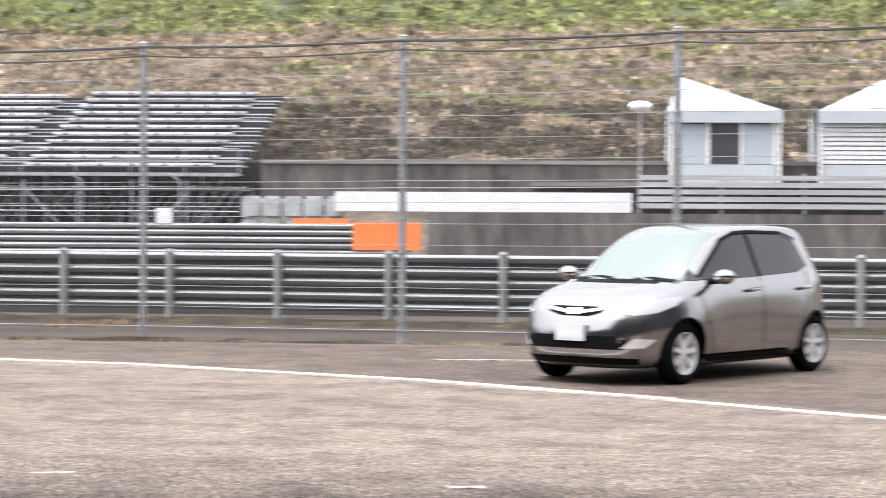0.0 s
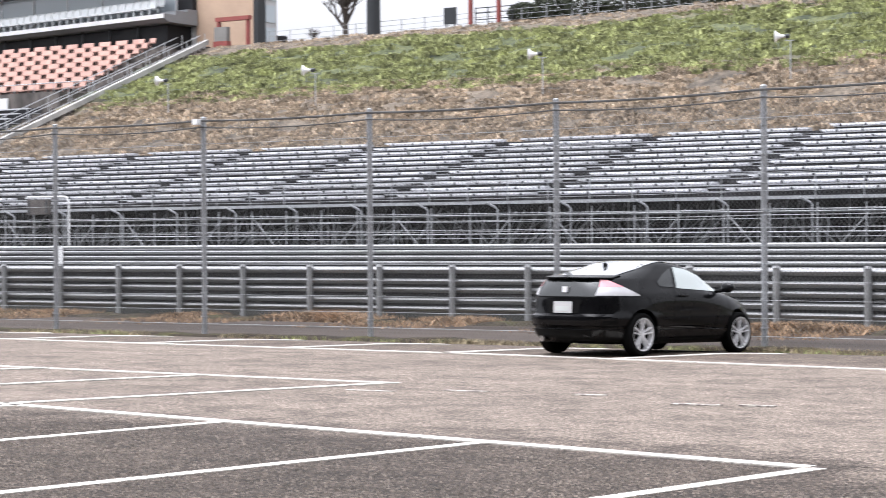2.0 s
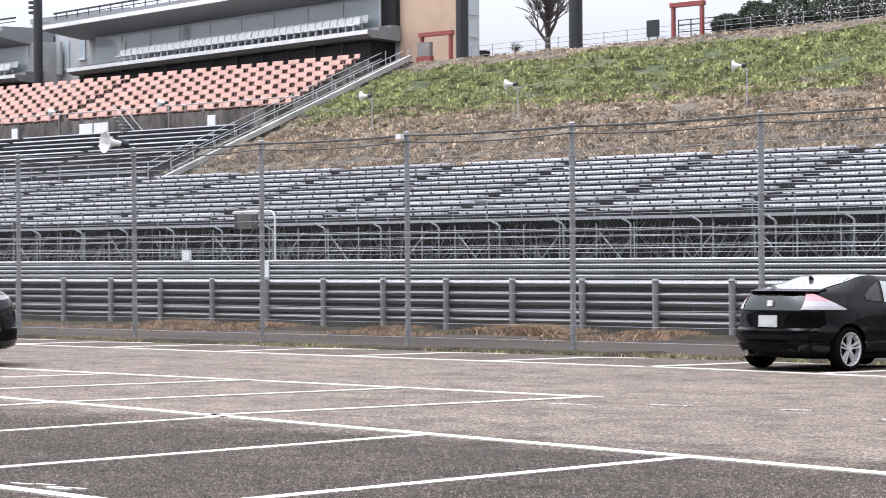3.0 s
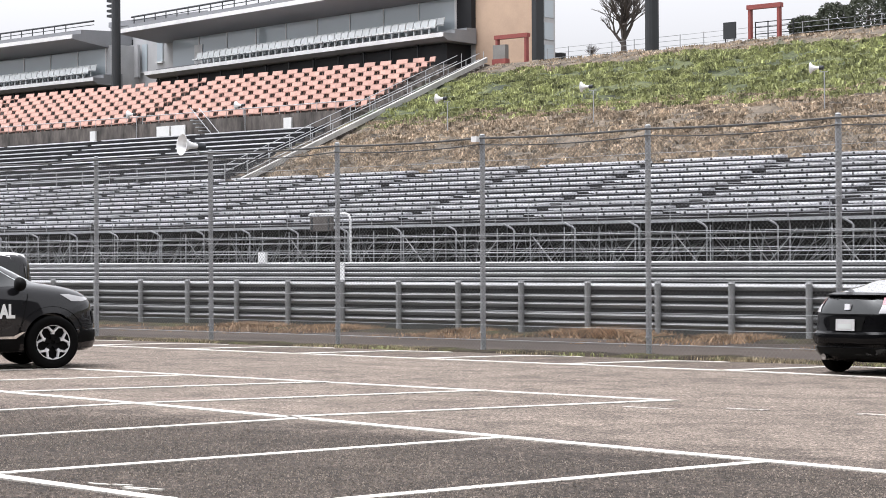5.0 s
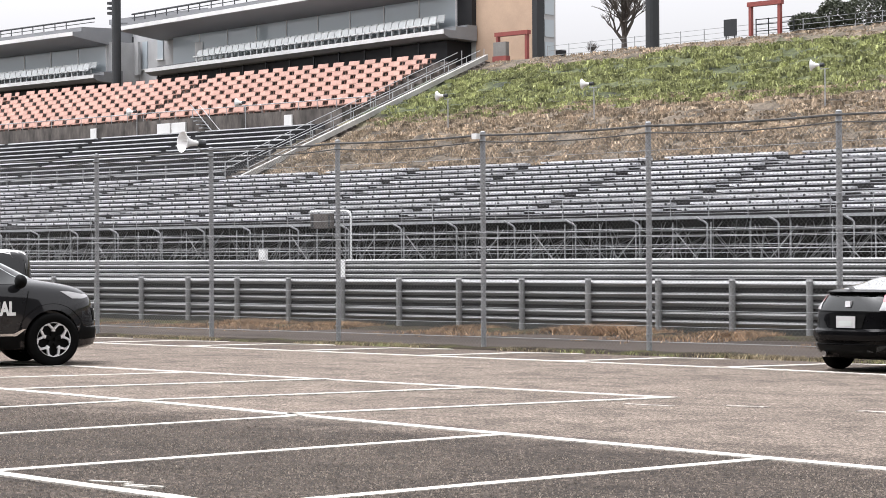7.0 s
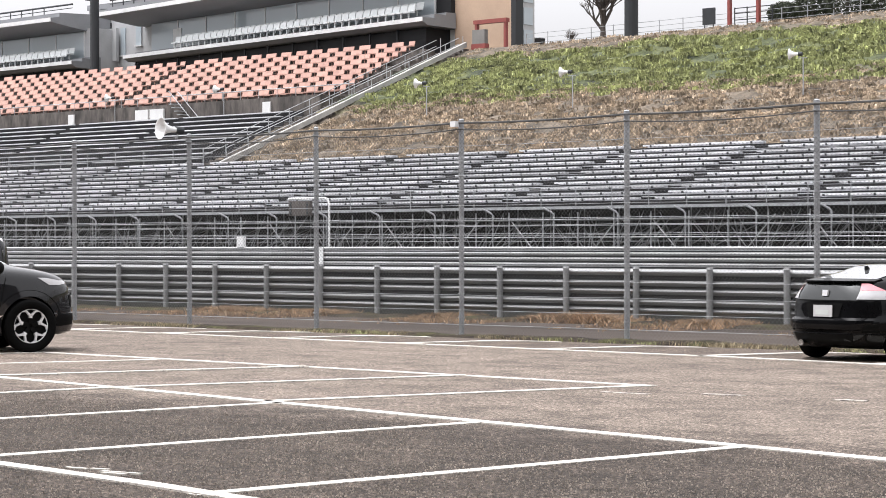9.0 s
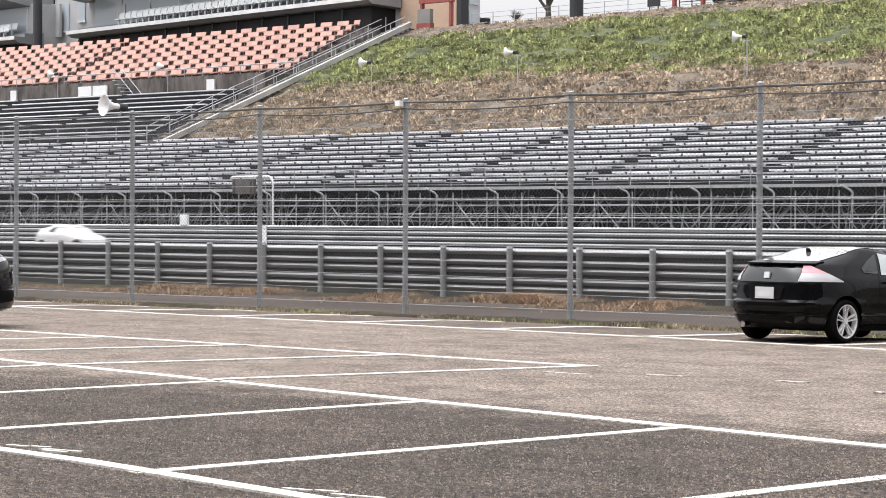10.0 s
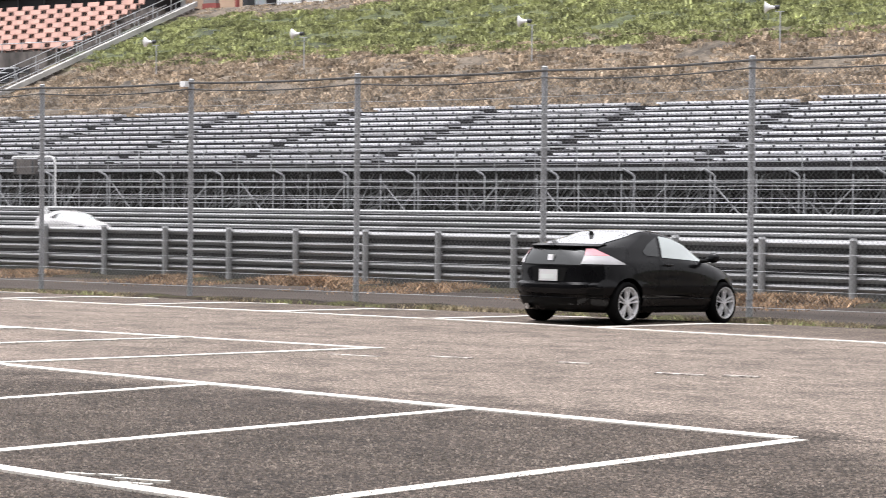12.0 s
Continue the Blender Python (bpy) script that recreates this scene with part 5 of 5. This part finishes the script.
def coupe(name, label, group, material, at, detail=True):
    S = [(0.17, -1.70, 1.90, 0.74), (0.22, -1.90, 2.00, 0.80), (0.28, -1.985, 2.05, 0.825), (0.375, -2.03, 2.075, 0.858), (0.385, -2.00, 2.07, 0.836), (0.425, -2.00, 2.07, 0.845), (0.435, -2.04, 2.077, 0.855), (0.52, -2.055, 2.07, 0.866), (0.565, -2.045, 2.055, 0.868), (0.60, -1.985, 2.03, 0.862), (0.66, -1.975, 1.98, 0.858), (0.72, -1.968, 1.90, 0.855), (0.78, -1.962, 1.77, 0.85),
         (0.83, -1.955, 1.62, 0.842), (0.87, -1.945, 1.47, 0.834), (0.91, -1.93, 1.30, 0.818), (0.94, -1.92, 1.19, 0.80), (0.965, -1.91, 1.12, 0.785), (1.0, -1.895, 1.06, 0.765), (1.05, -1.875, 0.975, 0.738), (1.09, -1.86, 0.91, 0.716), (1.105, -1.83, 0.885, 0.707), (1.125, -1.74, 0.85, 0.695), (1.16, -1.58, 0.79, 0.672),
         (1.196, -1.40, 0.68, 0.648), (1.232, -1.20, 0.57, 0.622), (1.268, -1.04, 0.44, 0.596), (1.295, -0.94, 0.31, 0.575), (1.322, -0.82, 0.14, 0.55), (1.345, -0.68, -0.04, 0.515), (1.358, -0.58, -0.14, 0.46), (1.366, -0.48, -0.26, 0.36)]
    car = thing(name, label, "car", group, at=at)
    wx = (-1.2175, 1.2175)
    me = sliced_body(S, material, wx, 0.31, 0.76, 4.4, 2.9, 0.025, 0.9)
    body = part("body", me, material, car)
    for x in wx:
        for y in (0.755, -0.755):
            wheel(car, x, y, 0.31, 0.2, 5, "twin", 0.238)
    for a, p in sides([(1.0, 0.915), (0.40, 1.185), (0.12, 1.255), (-0.20, 1.285), (-0.35, 0.975)]):
        patch("door_window", body, p, a, SIDEGLASS, car, "clear door glass")
    for a, p in sides([(-0.42, 0.985), (-0.28, 1.27), (-0.58, 1.16), (-0.76, 1.06), (-0.74, 1.0)]):
        patch("quarter_window", body, p, a, DARKGLASS, car, "dark quarter glass")
    patch("windscreen", body, [(-0.62, 0.97), (0.62, 0.97), (0.5, 1.30), (-0.5, 1.30)], 0, SIDEGLASS, car)
    if not detail:
        return car
    patch("tail_window", body, [(-0.52, 0.845), (0.52, 0.845), (0.60, 0.90), (0.61, 1.10), (-0.61, 1.10), (-0.60, 0.90)], 180, DARKGLASS, car, "upright black tail window", cuts=3)
    # pale mirror panels over hatch, roof and bonnet: sheen put into the material
    patch("hatch_window", body, [(-1.70, -0.54), (-1.70, 0.54), (-0.78, 0.52), (-0.78, -0.52)], "top", SKYSHEEN, car, "sloping hatch glass, sky sheen put in as pale mirror metal", cuts=3)
    patch("roof_panel", body, [(-0.77, -0.52), (-0.77, 0.52), (0.2, 0.5), (0.2, -0.5)], "top", SKYSHEEN, car, "roof panel, sky sheen put in as pale mirror metal", cuts=3)
    patch("bonnet", body, [(1.24, -0.6), (1.24, 0.6), (1.86, 0.46), (1.86, -0.46)], "top", SKYSHEEN, car, "bonnet panel, sky sheen put in as pale mirror metal", cuts=3)
    bm = B()
    rings = []
    for k in range(25):
        y = -0.6 + 0.05 * k
        x = -0.475 - 1.385 * (1 - (abs(y) / 0.716) ** 3.5) ** (1 / 3.5)
        rings.append([bm.verts.new((x + dx, y, z)) for dx, z in ((-0.055, 1.10), (-0.055, 1.116), (0.12, 1.15), (0.16, 1.13), (0.06, 1.08))])
    for p, q in zip(rings, rings[1:]):
        for i in range(5):
            bm.faces.new((p[i], p[(i + 1) % 5], q[(i + 1) % 5], q[i]))
    bm.faces.new(rings[0][::-1])
    bm.faces.new(rings[-1])
    part("spoiler", bm, material, car)
    for s, ang in ((-1, 225), (1, 135)):
        f = (lambda p: p) if s < 0 else (lambda p: [(-u, z) for u, z in p])
        patch("tail_lamp", body, f([(-0.93, 0.985), (-0.90, 1.085), (-0.80, 1.085), (-0.56, 0.985)]), ang, REDLENS, car, "red upper tail lamp lens", off=0.016)
        patch("tail_lamp", body, f([(-0.99, 0.86), (-0.93, 0.983), (-0.555, 0.983), (-0.32, 0.875), (-0.32, 0.86)]), ang, PALELENS, car, "pale clear tail lamp lens", off=0.016)
    patch("lower_bumper", body, [(-0.62, 0.20), (0.62, 0.20), (0.66, 0.37), (-0.66, 0.37)], 180, PLASTIC, car, cuts=3)
    for side in (-1, 1):
        patch("bumper_vent", body, [(0.60 * side, 0.40), (0.74 * side, 0.40), (0.77 * side, 0.52), (0.66 * side, 0.50)][::side], 180, PLASTIC, car, cuts=2)
    patch("plate_recess", body, [(-0.27, 0.605), (0.27, 0.605), (0.32, 0.80), (-0.32, 0.80)], 180, PLASTIC, car, cuts=2)
    patch("hatch_gap", body, strip([(-0.7, 0.835), (0.7, 0.835)], 0.016), 180, PLASTIC, car, cuts=3)
    plate(car, -1.992, 0.69, -1)
    bm = B()
    v = box(bm, -1.965, -1.90, -0.045, 0.045, 0.9, 0.985)
    for k in (4, 5, 6, 7):
        v[k].co.x += 0.01
    part("badge", bm, ALLOY, car, "plain silver badge")
    for a, p in sides(strip([(0.98, 0.92), (0.92, 0.5), (0.8, 0.27), (-0.3, 0.27), (-0.52, 0.5), (-0.42, 0.98)], 0.012)):
        patch("door_gap", body, p, a, PLASTIC, car, cuts=3, off=0.003)
    for a, p in sides([(0.95, 0.215), (0.95, 0.26), (-0.85, 0.25), (-0.85, 0.205)]):
        patch("side_skirt", body, p, a, PLASTIC, car, cuts=3, off=0.02)
    for a, p in sides(strip([(0.75, 0.36), (0.2, 0.40), (-0.6, 0.42)], 0.016)):
        patch("door_crease", body, p, a, material, car, cuts=3, off=0.016)
    for y in (0.86, -0.86):
        bm = B()
        tube(bm, (-0.36, y, 0.87), (-0.16, y, 0.865), 0.014, 8)
        part("door_handle", bm, material, car)
        mirror(car, 0.72, y * 0.985, 0.985, material)
    for s in (1, -1):
        ang = 0 + s * 45
        f = (lambda p: p) if s > 0 else (lambda p: [(-u, z) for u, z in p])
        patch("headlamp", body, f([(-0.95, 0.66), (-0.72, 0.78), (-0.62, 0.74), (-0.8, 0.62)]), ang, PALELENS, car)
    bm = B()
    tube(bm, (-2.03, 0.36, 0.235), (-1.84, 0.36, 0.235), 0.045, 14)
    part("exhaust_tip", bm, CHROME, car, "chrome exhaust tip")
    bm = B()
    v = box(bm, -1.06, -0.92, -0.016, 0.016, 1.24, 1.335)
    v[5].co.x -= 0.1
    v[6].co.x -= 0.1
    part("roof_fin", bm, PLASTIC, car, "black roof fin aerial")
    bm = B()
    box(bm, -1.6, 1.4, -0.66, 0.66, 0.19, 0.3)
    part("underbody", bm, PLASTIC, car)
    return car


def hatchback(at):
    S = [(0.16, -1.55, 1.80, 0.70), (0.20, -1.72, 1.90, 0.77), (0.26, -1.80, 1.945, 0.80), (0.30, -1.83, 1.955, 0.81), (0.35, -1.85, 1.955, 0.82), (0.45, -1.865, 1.96, 0.832), (0.55, -1.86, 1.95, 0.836), (0.62, -1.85, 1.925, 0.836), (0.68, -1.845, 1.915, 0.834), (0.74, -1.84, 1.88, 0.831), (0.80, -1.835, 1.81, 0.826), (0.85, -1.83, 1.71, 0.82), (0.90, -1.825, 1.54, 0.808),
         (0.94, -1.82, 1.37, 0.795), (0.97, -1.81, 1.25, 0.78), (1.0, -1.80, 1.13, 0.765), (1.05, -1.775, 1.06, 0.745), (1.12, -1.74, 0.96, 0.718), (1.20, -1.69, 0.845, 0.69), (1.28, -1.64, 0.72, 0.662), (1.35, -1.595, 0.59, 0.638), (1.40, -1.56, 0.48, 0.618), (1.44, -1.51, 0.37, 0.60), (1.47, -1.45, 0.26, 0.58), (1.49, -1.37, 0.16, 0.56), (1.505, -1.24, 0.02, 0.52), (1.515, -1.08, -0.15, 0.45), (1.522, -0.85, -0.4, 0.33)]
    car = thing("hatchback_car", "small silver hatchback with alloy wheels parked by the fence", "car", "parked cars", at=at)
    wx = (-1.225, 1.225)
    body = part("body", sliced_body(S, SILVERCAR, wx, 0.295, 0.72, 4.2, 4.4, 0.035), SILVERCAR, car)
    for x in wx:
        for y in (0.715, -0.715):
            wheel(car, x, y, 0.295, 0.185, 7, "plain", 0.205)
    patch("windscreen", body, [(-0.63, 0.985), (0.63, 0.985), (0.60, 1.08), (0.50, 1.44), (0.3, 1.47), (-0.3, 1.47), (-0.50, 1.44), (-0.60, 1.08)], 0, SCREEN, car, "broad pale windscreen", cuts=3)
    patch("wiper", body, strip([(-0.6, 0.985), (-0.25, 1.01), (0.05, 0.985)], 0.022), 0, PLASTIC, car, off=0.02, cuts=3)
    patch("wiper", body, strip([(0.05, 0.985), (0.35, 1.005), (0.6, 0.98)], 0.022), 0, PLASTIC, car, off=0.02, cuts=3)
    patch("scuttle", body, [(-0.64, 0.955), (0.64, 0.955), (0.63, 0.985), (-0.63, 0.985)], 0, PLASTIC, car, cuts=3)
    for a, p in sides([(0.84, 0.99), (0.30, 1.36), (0.08, 1.425), (-0.10, 1.44), (-0.14, 1.01)]):
        patch("front_door_window", body, p, a, DARKGLASS, car, "dark door glass")
    for a, p in sides([(-0.21, 1.015), (-0.17, 1.44), (-0.80, 1.43), (-1.06, 1.36), (-1.22, 1.10), (-0.98, 1.045)]):
        patch("rear_door_window", body, p, a, DARKGLASS, car, "dark door glass")
    for a, p in sides([(-0.14, 1.01), (-0.10, 1.44), (-0.17, 1.44), (-0.21, 1.015)]):
        patch("door_pillar", body, p, a, PLASTIC, car, "black door pillar trim", cuts=3)
    for a, p in sides([(1.02, 0.985), (0.86, 1.10), (0.84, 0.985)]):
        patch("quarter_window", body, p, a, DARKGLASS, car)
    for a, p in sides(strip([(0.84, 1.02), (0.30, 1.375), (0.06, 1.443), (-0.15, 1.456), (-0.80, 1.447), (-1.08, 1.375)], 0.03)):
        patch("window_visor", body, p, a, PLASTIC, car, "dark window visor", off=0.022, cuts=3)
    for s in (1, -1):
        f = (lambda p: p) if s > 0 else (lambda p: [(-u, z) for u, z in p])
        patch("headlamp", body, f([(-0.98, 0.68), (-0.84, 0.665), (-0.62, 0.69), (-0.40, 0.76), (-0.30, 0.845), (-0.48, 0.83), (-0.80, 0.765)]), 45 * s, PALELENS, car, "clear headlamp lens", cuts=3)
        patch("fog_lamp", body, f([(-0.98, 0.36), (-0.75, 0.36), (-0.62, 0.44), (-0.85, 0.45)]), 45 * s, ALLOY, car, "silver bumper corner trim")
        patch("tail_lamp", body, f([(0.9, 0.85), (1.06, 0.85), (1.02, 1.12), (0.9, 1.1)]), 180 - 45 * s, REDLENS, car)
    patch("grille", body, [(-0.36, 0.745), (0.36, 0.745), (0.30, 0.69), (0.16, 0.655), (-0.16, 0.655), (-0.30, 0.69)], 0, PLASTIC, car, "dark grille", cuts=3)
    patch("grille_bar", body, strip([(-0.33, 0.73), (-0.13, 0.70), (0.0, 0.69), (0.13, 0.70), (0.33, 0.73)], 0.026), 0, CHROME, car, "chrome grille bar", off=0.016, cuts=3)
    patch("badge", body, [(-0.07, 0.67), (0.07, 0.67), (0.075, 0.73), (-0.075, 0.73)], 0, CHROME, car, off=0.02)
    patch("lower_intake", body, [(-0.54, 0.345), (0.54, 0.345), (0.60, 0.47), (-0.60, 0.47)], 0, PLASTIC, car, "dark lower intake", cuts=3)
    patch("front_lip", body, [(-0.62, 0.20), (0.62, 0.20), (0.64, 0.262), (-0.64, 0.262)], 0, PLASTIC, car, cuts=3)
    for s in (1, -1):
        f = (lambda p: p) if s > 0 else (lambda p: [(-u, z) for u, z in p])
        patch("corner_lip", body, f([(-1.2, 0.20), (-0.8, 0.20), (-0.8, 0.255), (-1.2, 0.262)]), 45 * s, PLASTIC, car, cuts=3)
    plate(car, 1.985, 0.50, 1)
    for a, p in sides(strip([(1.0, 0.95), (0.86, 0.55), (0.72, 0.26), (-0.18, 0.24), (-0.17, 1.0)], 0.011)):
        patch("door_gap", body, p, a, PLASTIC, car, cuts=3, off=0.003)
    for a, p in sides(strip([(-0.18, 0.24), (-0.75, 0.24), (-0.98, 0.6), (-1.16, 1.05)], 0.011)):
        patch("door_gap", body, p, a, PLASTIC, car, cuts=3, off=0.003)
    for a, p in sides([(0.88, 0.20), (0.88, 0.26), (-0.9, 0.26), (-0.9, 0.20)]):
        patch("side_skirt", body, p, a, PLASTIC, car, cuts=3, off=0.02)
    for y in (0.845, -0.845):
        for x in (0.05, -0.98):
            bm = B()
            tube(bm, (x - 0.09, y, 0.885), (x + 0.09, y, 0.88), 0.018, 8)
            part("door_handle", bm, SILVERCAR, car)
        mirror(car, 0.74, y * 0.985, 1.02, SILVERCAR)
    bm = B()
    box(bm, -1.4, 1.4, -0.60, 0.60, 0.17, 0.3)
    part("underbody", bm, PLASTIC, car)
    return car


def suv(at):
    S = [(0.24, -2.0, 2.0, 0.80), (0.28, -2.2, 2.09, 0.85), (0.36, -2.28, 2.125, 0.875), (0.46, -2.32, 2.13, 0.89), (0.54, -2.33, 2.12, 0.90), (0.55, -2.33, 2.095, 0.90), (0.66, -2.33, 2.09, 0.908), (0.80, -2.32, 2.075, 0.912), (0.90, -2.31, 2.05, 0.91), (0.97, -2.30, 2.01, 0.905), (1.03, -2.29, 1.955, 0.898), (1.08, -2.28, 1.87, 0.89), (1.12, -2.27, 1.76, 0.88), (1.155, -2.26, 1.62, 0.868), (1.185, -2.25, 1.45, 0.85), (1.21, -2.24, 1.29, 0.83),
         (1.235, -2.23, 1.18, 0.81), (1.28, -2.20, 1.08, 0.785), (1.34, -2.15, 0.98, 0.76), (1.40, -2.10, 0.86, 0.738), (1.47, -2.03, 0.72, 0.71), (1.53, -1.96, 0.57, 0.682), (1.58, -1.86, 0.42, 0.655), (1.62, -1.76, 0.28, 0.63), (1.65, -1.6, 0.12, 0.59), (1.67, -1.4, -0.1, 0.53), (1.68, -1.1, -0.4, 0.42)]
    car = thing("suv_car", "black sport utility car with white lettering on its door", "car", "parked cars", at=at)
    wx = (-1.33, 1.33)
    body = part("body", sliced_body(S, GREYCAR, wx, 0.37, 0.80, 4.4, 3.6, 0.03), GREYCAR, car)
    for x in wx:
        for y in (0.80, -0.80):
            w = wheel(car, x, y, 0.375, 0.225, 5, "fork", 0.25)
    for x in wx:
        for s, ang in ((-1, 270), (1, 90)):
            pts = [(x + 0.525 * math.cos(k * math.pi / 14), 0.36 + 0.525 * math.sin(k * math.pi / 14)) for k in range(15)]
            inner = [(x + 0.42 * math.cos(k * math.pi / 14), 0.36 + 0.42 * math.sin(k * math.pi / 14)) for k in range(15)]
            poly = [(p if s < 0 else (-p[0], p[1])) for p in pts]
            inn = [(p if s < 0 else (-p[0], p[1])) for p in inner]
            for k in range(14):
                patch("arch_trim", body, [poly[k], poly[k + 1], inn[k + 1], inn[k]], ang, PLASTIC, car, off=0.012, cuts=0)
    for a, p in sides([(0.94, 1.17), (0.30, 1.54), (-0.1, 1.585), (-0.14, 1.16)]):
        patch("front_door_window", body, p, a, DARKGLASS, car)
    for a, p in sides([(-0.2, 1.12), (-0.18, 1.57), (-1.0, 1.55), (-1.2, 1.14)]):
        patch("rear_door_window", body, p, a, DARKGLASS, car)
    patch("windscreen", body, [(-0.66, 1.25), (0.66, 1.25), (0.54, 1.60), (-0.54, 1.60)], 0, SIDEGLASS, car, cuts=3)
    for a, p in sides([[(0.80, 0.435), (0.93, 0.53), (0.885, 0.53), (0.76, 0.47)], [(0.80, 0.435), (0.76, 0.47), (-0.86, 0.47), (-0.86, 0.435)]]):
        patch("chrome_sill", body, p, a, CHROME, car, "chrome sill strip", off=0.02, cuts=3)
    for a, p in sides([(0.86, 0.26), (0.86, 0.42), (-0.86, 0.42), (-0.86, 0.26)]):
        patch("sill_cladding", body, p, a, PLASTIC, car, off=0.014, cuts=3)
    for a, p in sides(strip([(0.98, 1.06), (0.9, 0.7), (0.82, 0.42), (-0.15, 0.42), (-0.15, 1.1)], 0.012)):
        patch("door_gap", body, p, a, PLASTIC, car, cuts=3, off=0.003)
    for s in (1, -1):
        f = (lambda p: p) if s > 0 else (lambda p: [(-u, z) for u, z in p])
        patch("headlamp", body, f([(-1.12, 0.985), (-0.8, 0.945), (-0.62, 0.95), (-0.48, 1.055), (-0.62, 1.05), (-0.85, 1.01), (-1.12, 1.01)]), 45 * s, PALELENS, car, "clear headlamp lens", cuts=3)
        patch("bumper_corner", body, f([(-1.08, 0.38), (-0.7, 0.36), (-0.6, 0.55), (-1.08, 0.55)]), 45 * s, PLASTIC, car, cuts=3)
    patch("grille", body, [(-0.5, 0.62), (0.5, 0.62), (0.55, 0.8), (-0.55, 0.8)], 0, PLASTIC, car, cuts=3)
    for y in (0.93, -0.93):
        mirror(car, 0.82, y * 0.96, 1.20, PLASTIC, 1.35)
    for s, turn in ((-1, 0), (1, 180)):
        cu = bpy.data.curves.new("door_lettering", "FONT")
        cu.body, cu.size, cu.extrude, cu.align_x, cu.offset = "IAL", 0.30, 0.004, "RIGHT" if s < 0 else "LEFT", 0.014
        tx = new("door_lettering", cu)
        tx.parent = car
        tx.matrix_basis = pose(0.77, s * 0.945, 0.735, 90, 0, turn)
        tx.scale = (0.60, 0.86, 1)
        cu.materials.append(WHITE)
    bm = B()
    box(bm, -1.9, 1.5, -0.7, 0.7, 0.25, 0.4)
    part("underbody", bm, PLASTIC, car)
    return car


def van(at):
    S = [(0.2, -1.5, 1.55, 0.66), (0.3, -1.62, 1.66, 0.71), (0.5, -1.65, 1.70, 0.735), (0.75, -1.65, 1.68, 0.738), (0.85, -1.65, 1.6, 0.735), (0.95, -1.65, 1.42, 0.728), (1.02, -1.645, 1.26, 0.715), (1.2, -1.63, 1.12, 0.69), (1.4, -1.61, 0.98, 0.665), (1.55, -1.59, 0.86, 0.645), (1.65, -1.56, 0.76, 0.625), (1.70, -1.5, 0.66, 0.60), (1.73, -1.38, 0.5, 0.55), (1.745, -1.1, 0.2, 0.45)]
    car = thing("small_van", "small dark van with a white roof behind the black car", "car", "parked cars", at=at)
    wx = (-1.2, 1.2)
    body = part("body", sliced_body(S, GREYCAR, wx, 0.28, 0.66, 5.0, 3.6), GREYCAR, car)
    for x in wx:
        for y in (0.655, -0.655):
            wheel(car, x, y, 0.28, 0.16, 6, "plain", 0.18)
    patch("roof", body, [(-1.5, -0.6), (0.7, -0.6), (0.7, 0.6), (-1.5, 0.6)], "top", WHITECAR, car, "white roof", off=0.02, cuts=4)
    for a, p in sides([(-1.4, 1.08), (-1.38, 1.58), (-0.1, 1.6), (-0.1, 1.08)]):
        patch("rear_window", body, p, a, DARKGLASS, car, cuts=3)
    for a, p in sides([(0.0, 1.08), (0.0, 1.6), (0.55, 1.58), (0.95, 1.08)]):
        patch("front_window", body, p, a, DARKGLASS, car, cuts=3)
    patch("tail_window", body, [(-0.58, 1.1), (0.58, 1.1), (0.54, 1.58), (-0.54, 1.58)], 180, DARKGLASS, car, cuts=3)
    patch("windscreen", body, [(-0.6, 1.06), (0.6, 1.06), (0.54, 1.58), (-0.54, 1.58)], 0, SIDEGLASS, car, cuts=3)
    return car


def sized(car, k):
    car.scale = (k, k, k)
    return car


sized(coupe("coupe_car", "black two-door hatch coupe parked between painted lines", "parked cars", BLACKCAR, pose(-14.19, 26.31, -0.028, 0, 1.37, 81.6)), 0.965)
sized(hatchback(pose(1.07, 21.95, 0, 0, 0, -125.8)), 1.035)
sized(suv(pose(-26.05, 18.05, 0, 0, 0, 68.0)), 1.05)
van(pose(-30.45, 20.9, 0, 0, 0, 240))
racer = sized(coupe("race_car", "low white coupe driving fast along the track", "cars on the track", WHITECAR, pose(-510, 67.5, 0), False), 1.08)
racer_two = sized(copy_thing(racer, pose(-580, 67.5, 0)), 0.95)


def motions():
    """The two white cars run along the track at an even pace."""
    for car, x12 in ((racer, 9.4), (racer_two, -64.6)):
        v = 44.5
        walk(car, [(t, pose(x12 + v * (t - 12.0), 67.5, 0)) for t in (0.0, 3.0, 6.0, 9.0, 12.0)])


motions()
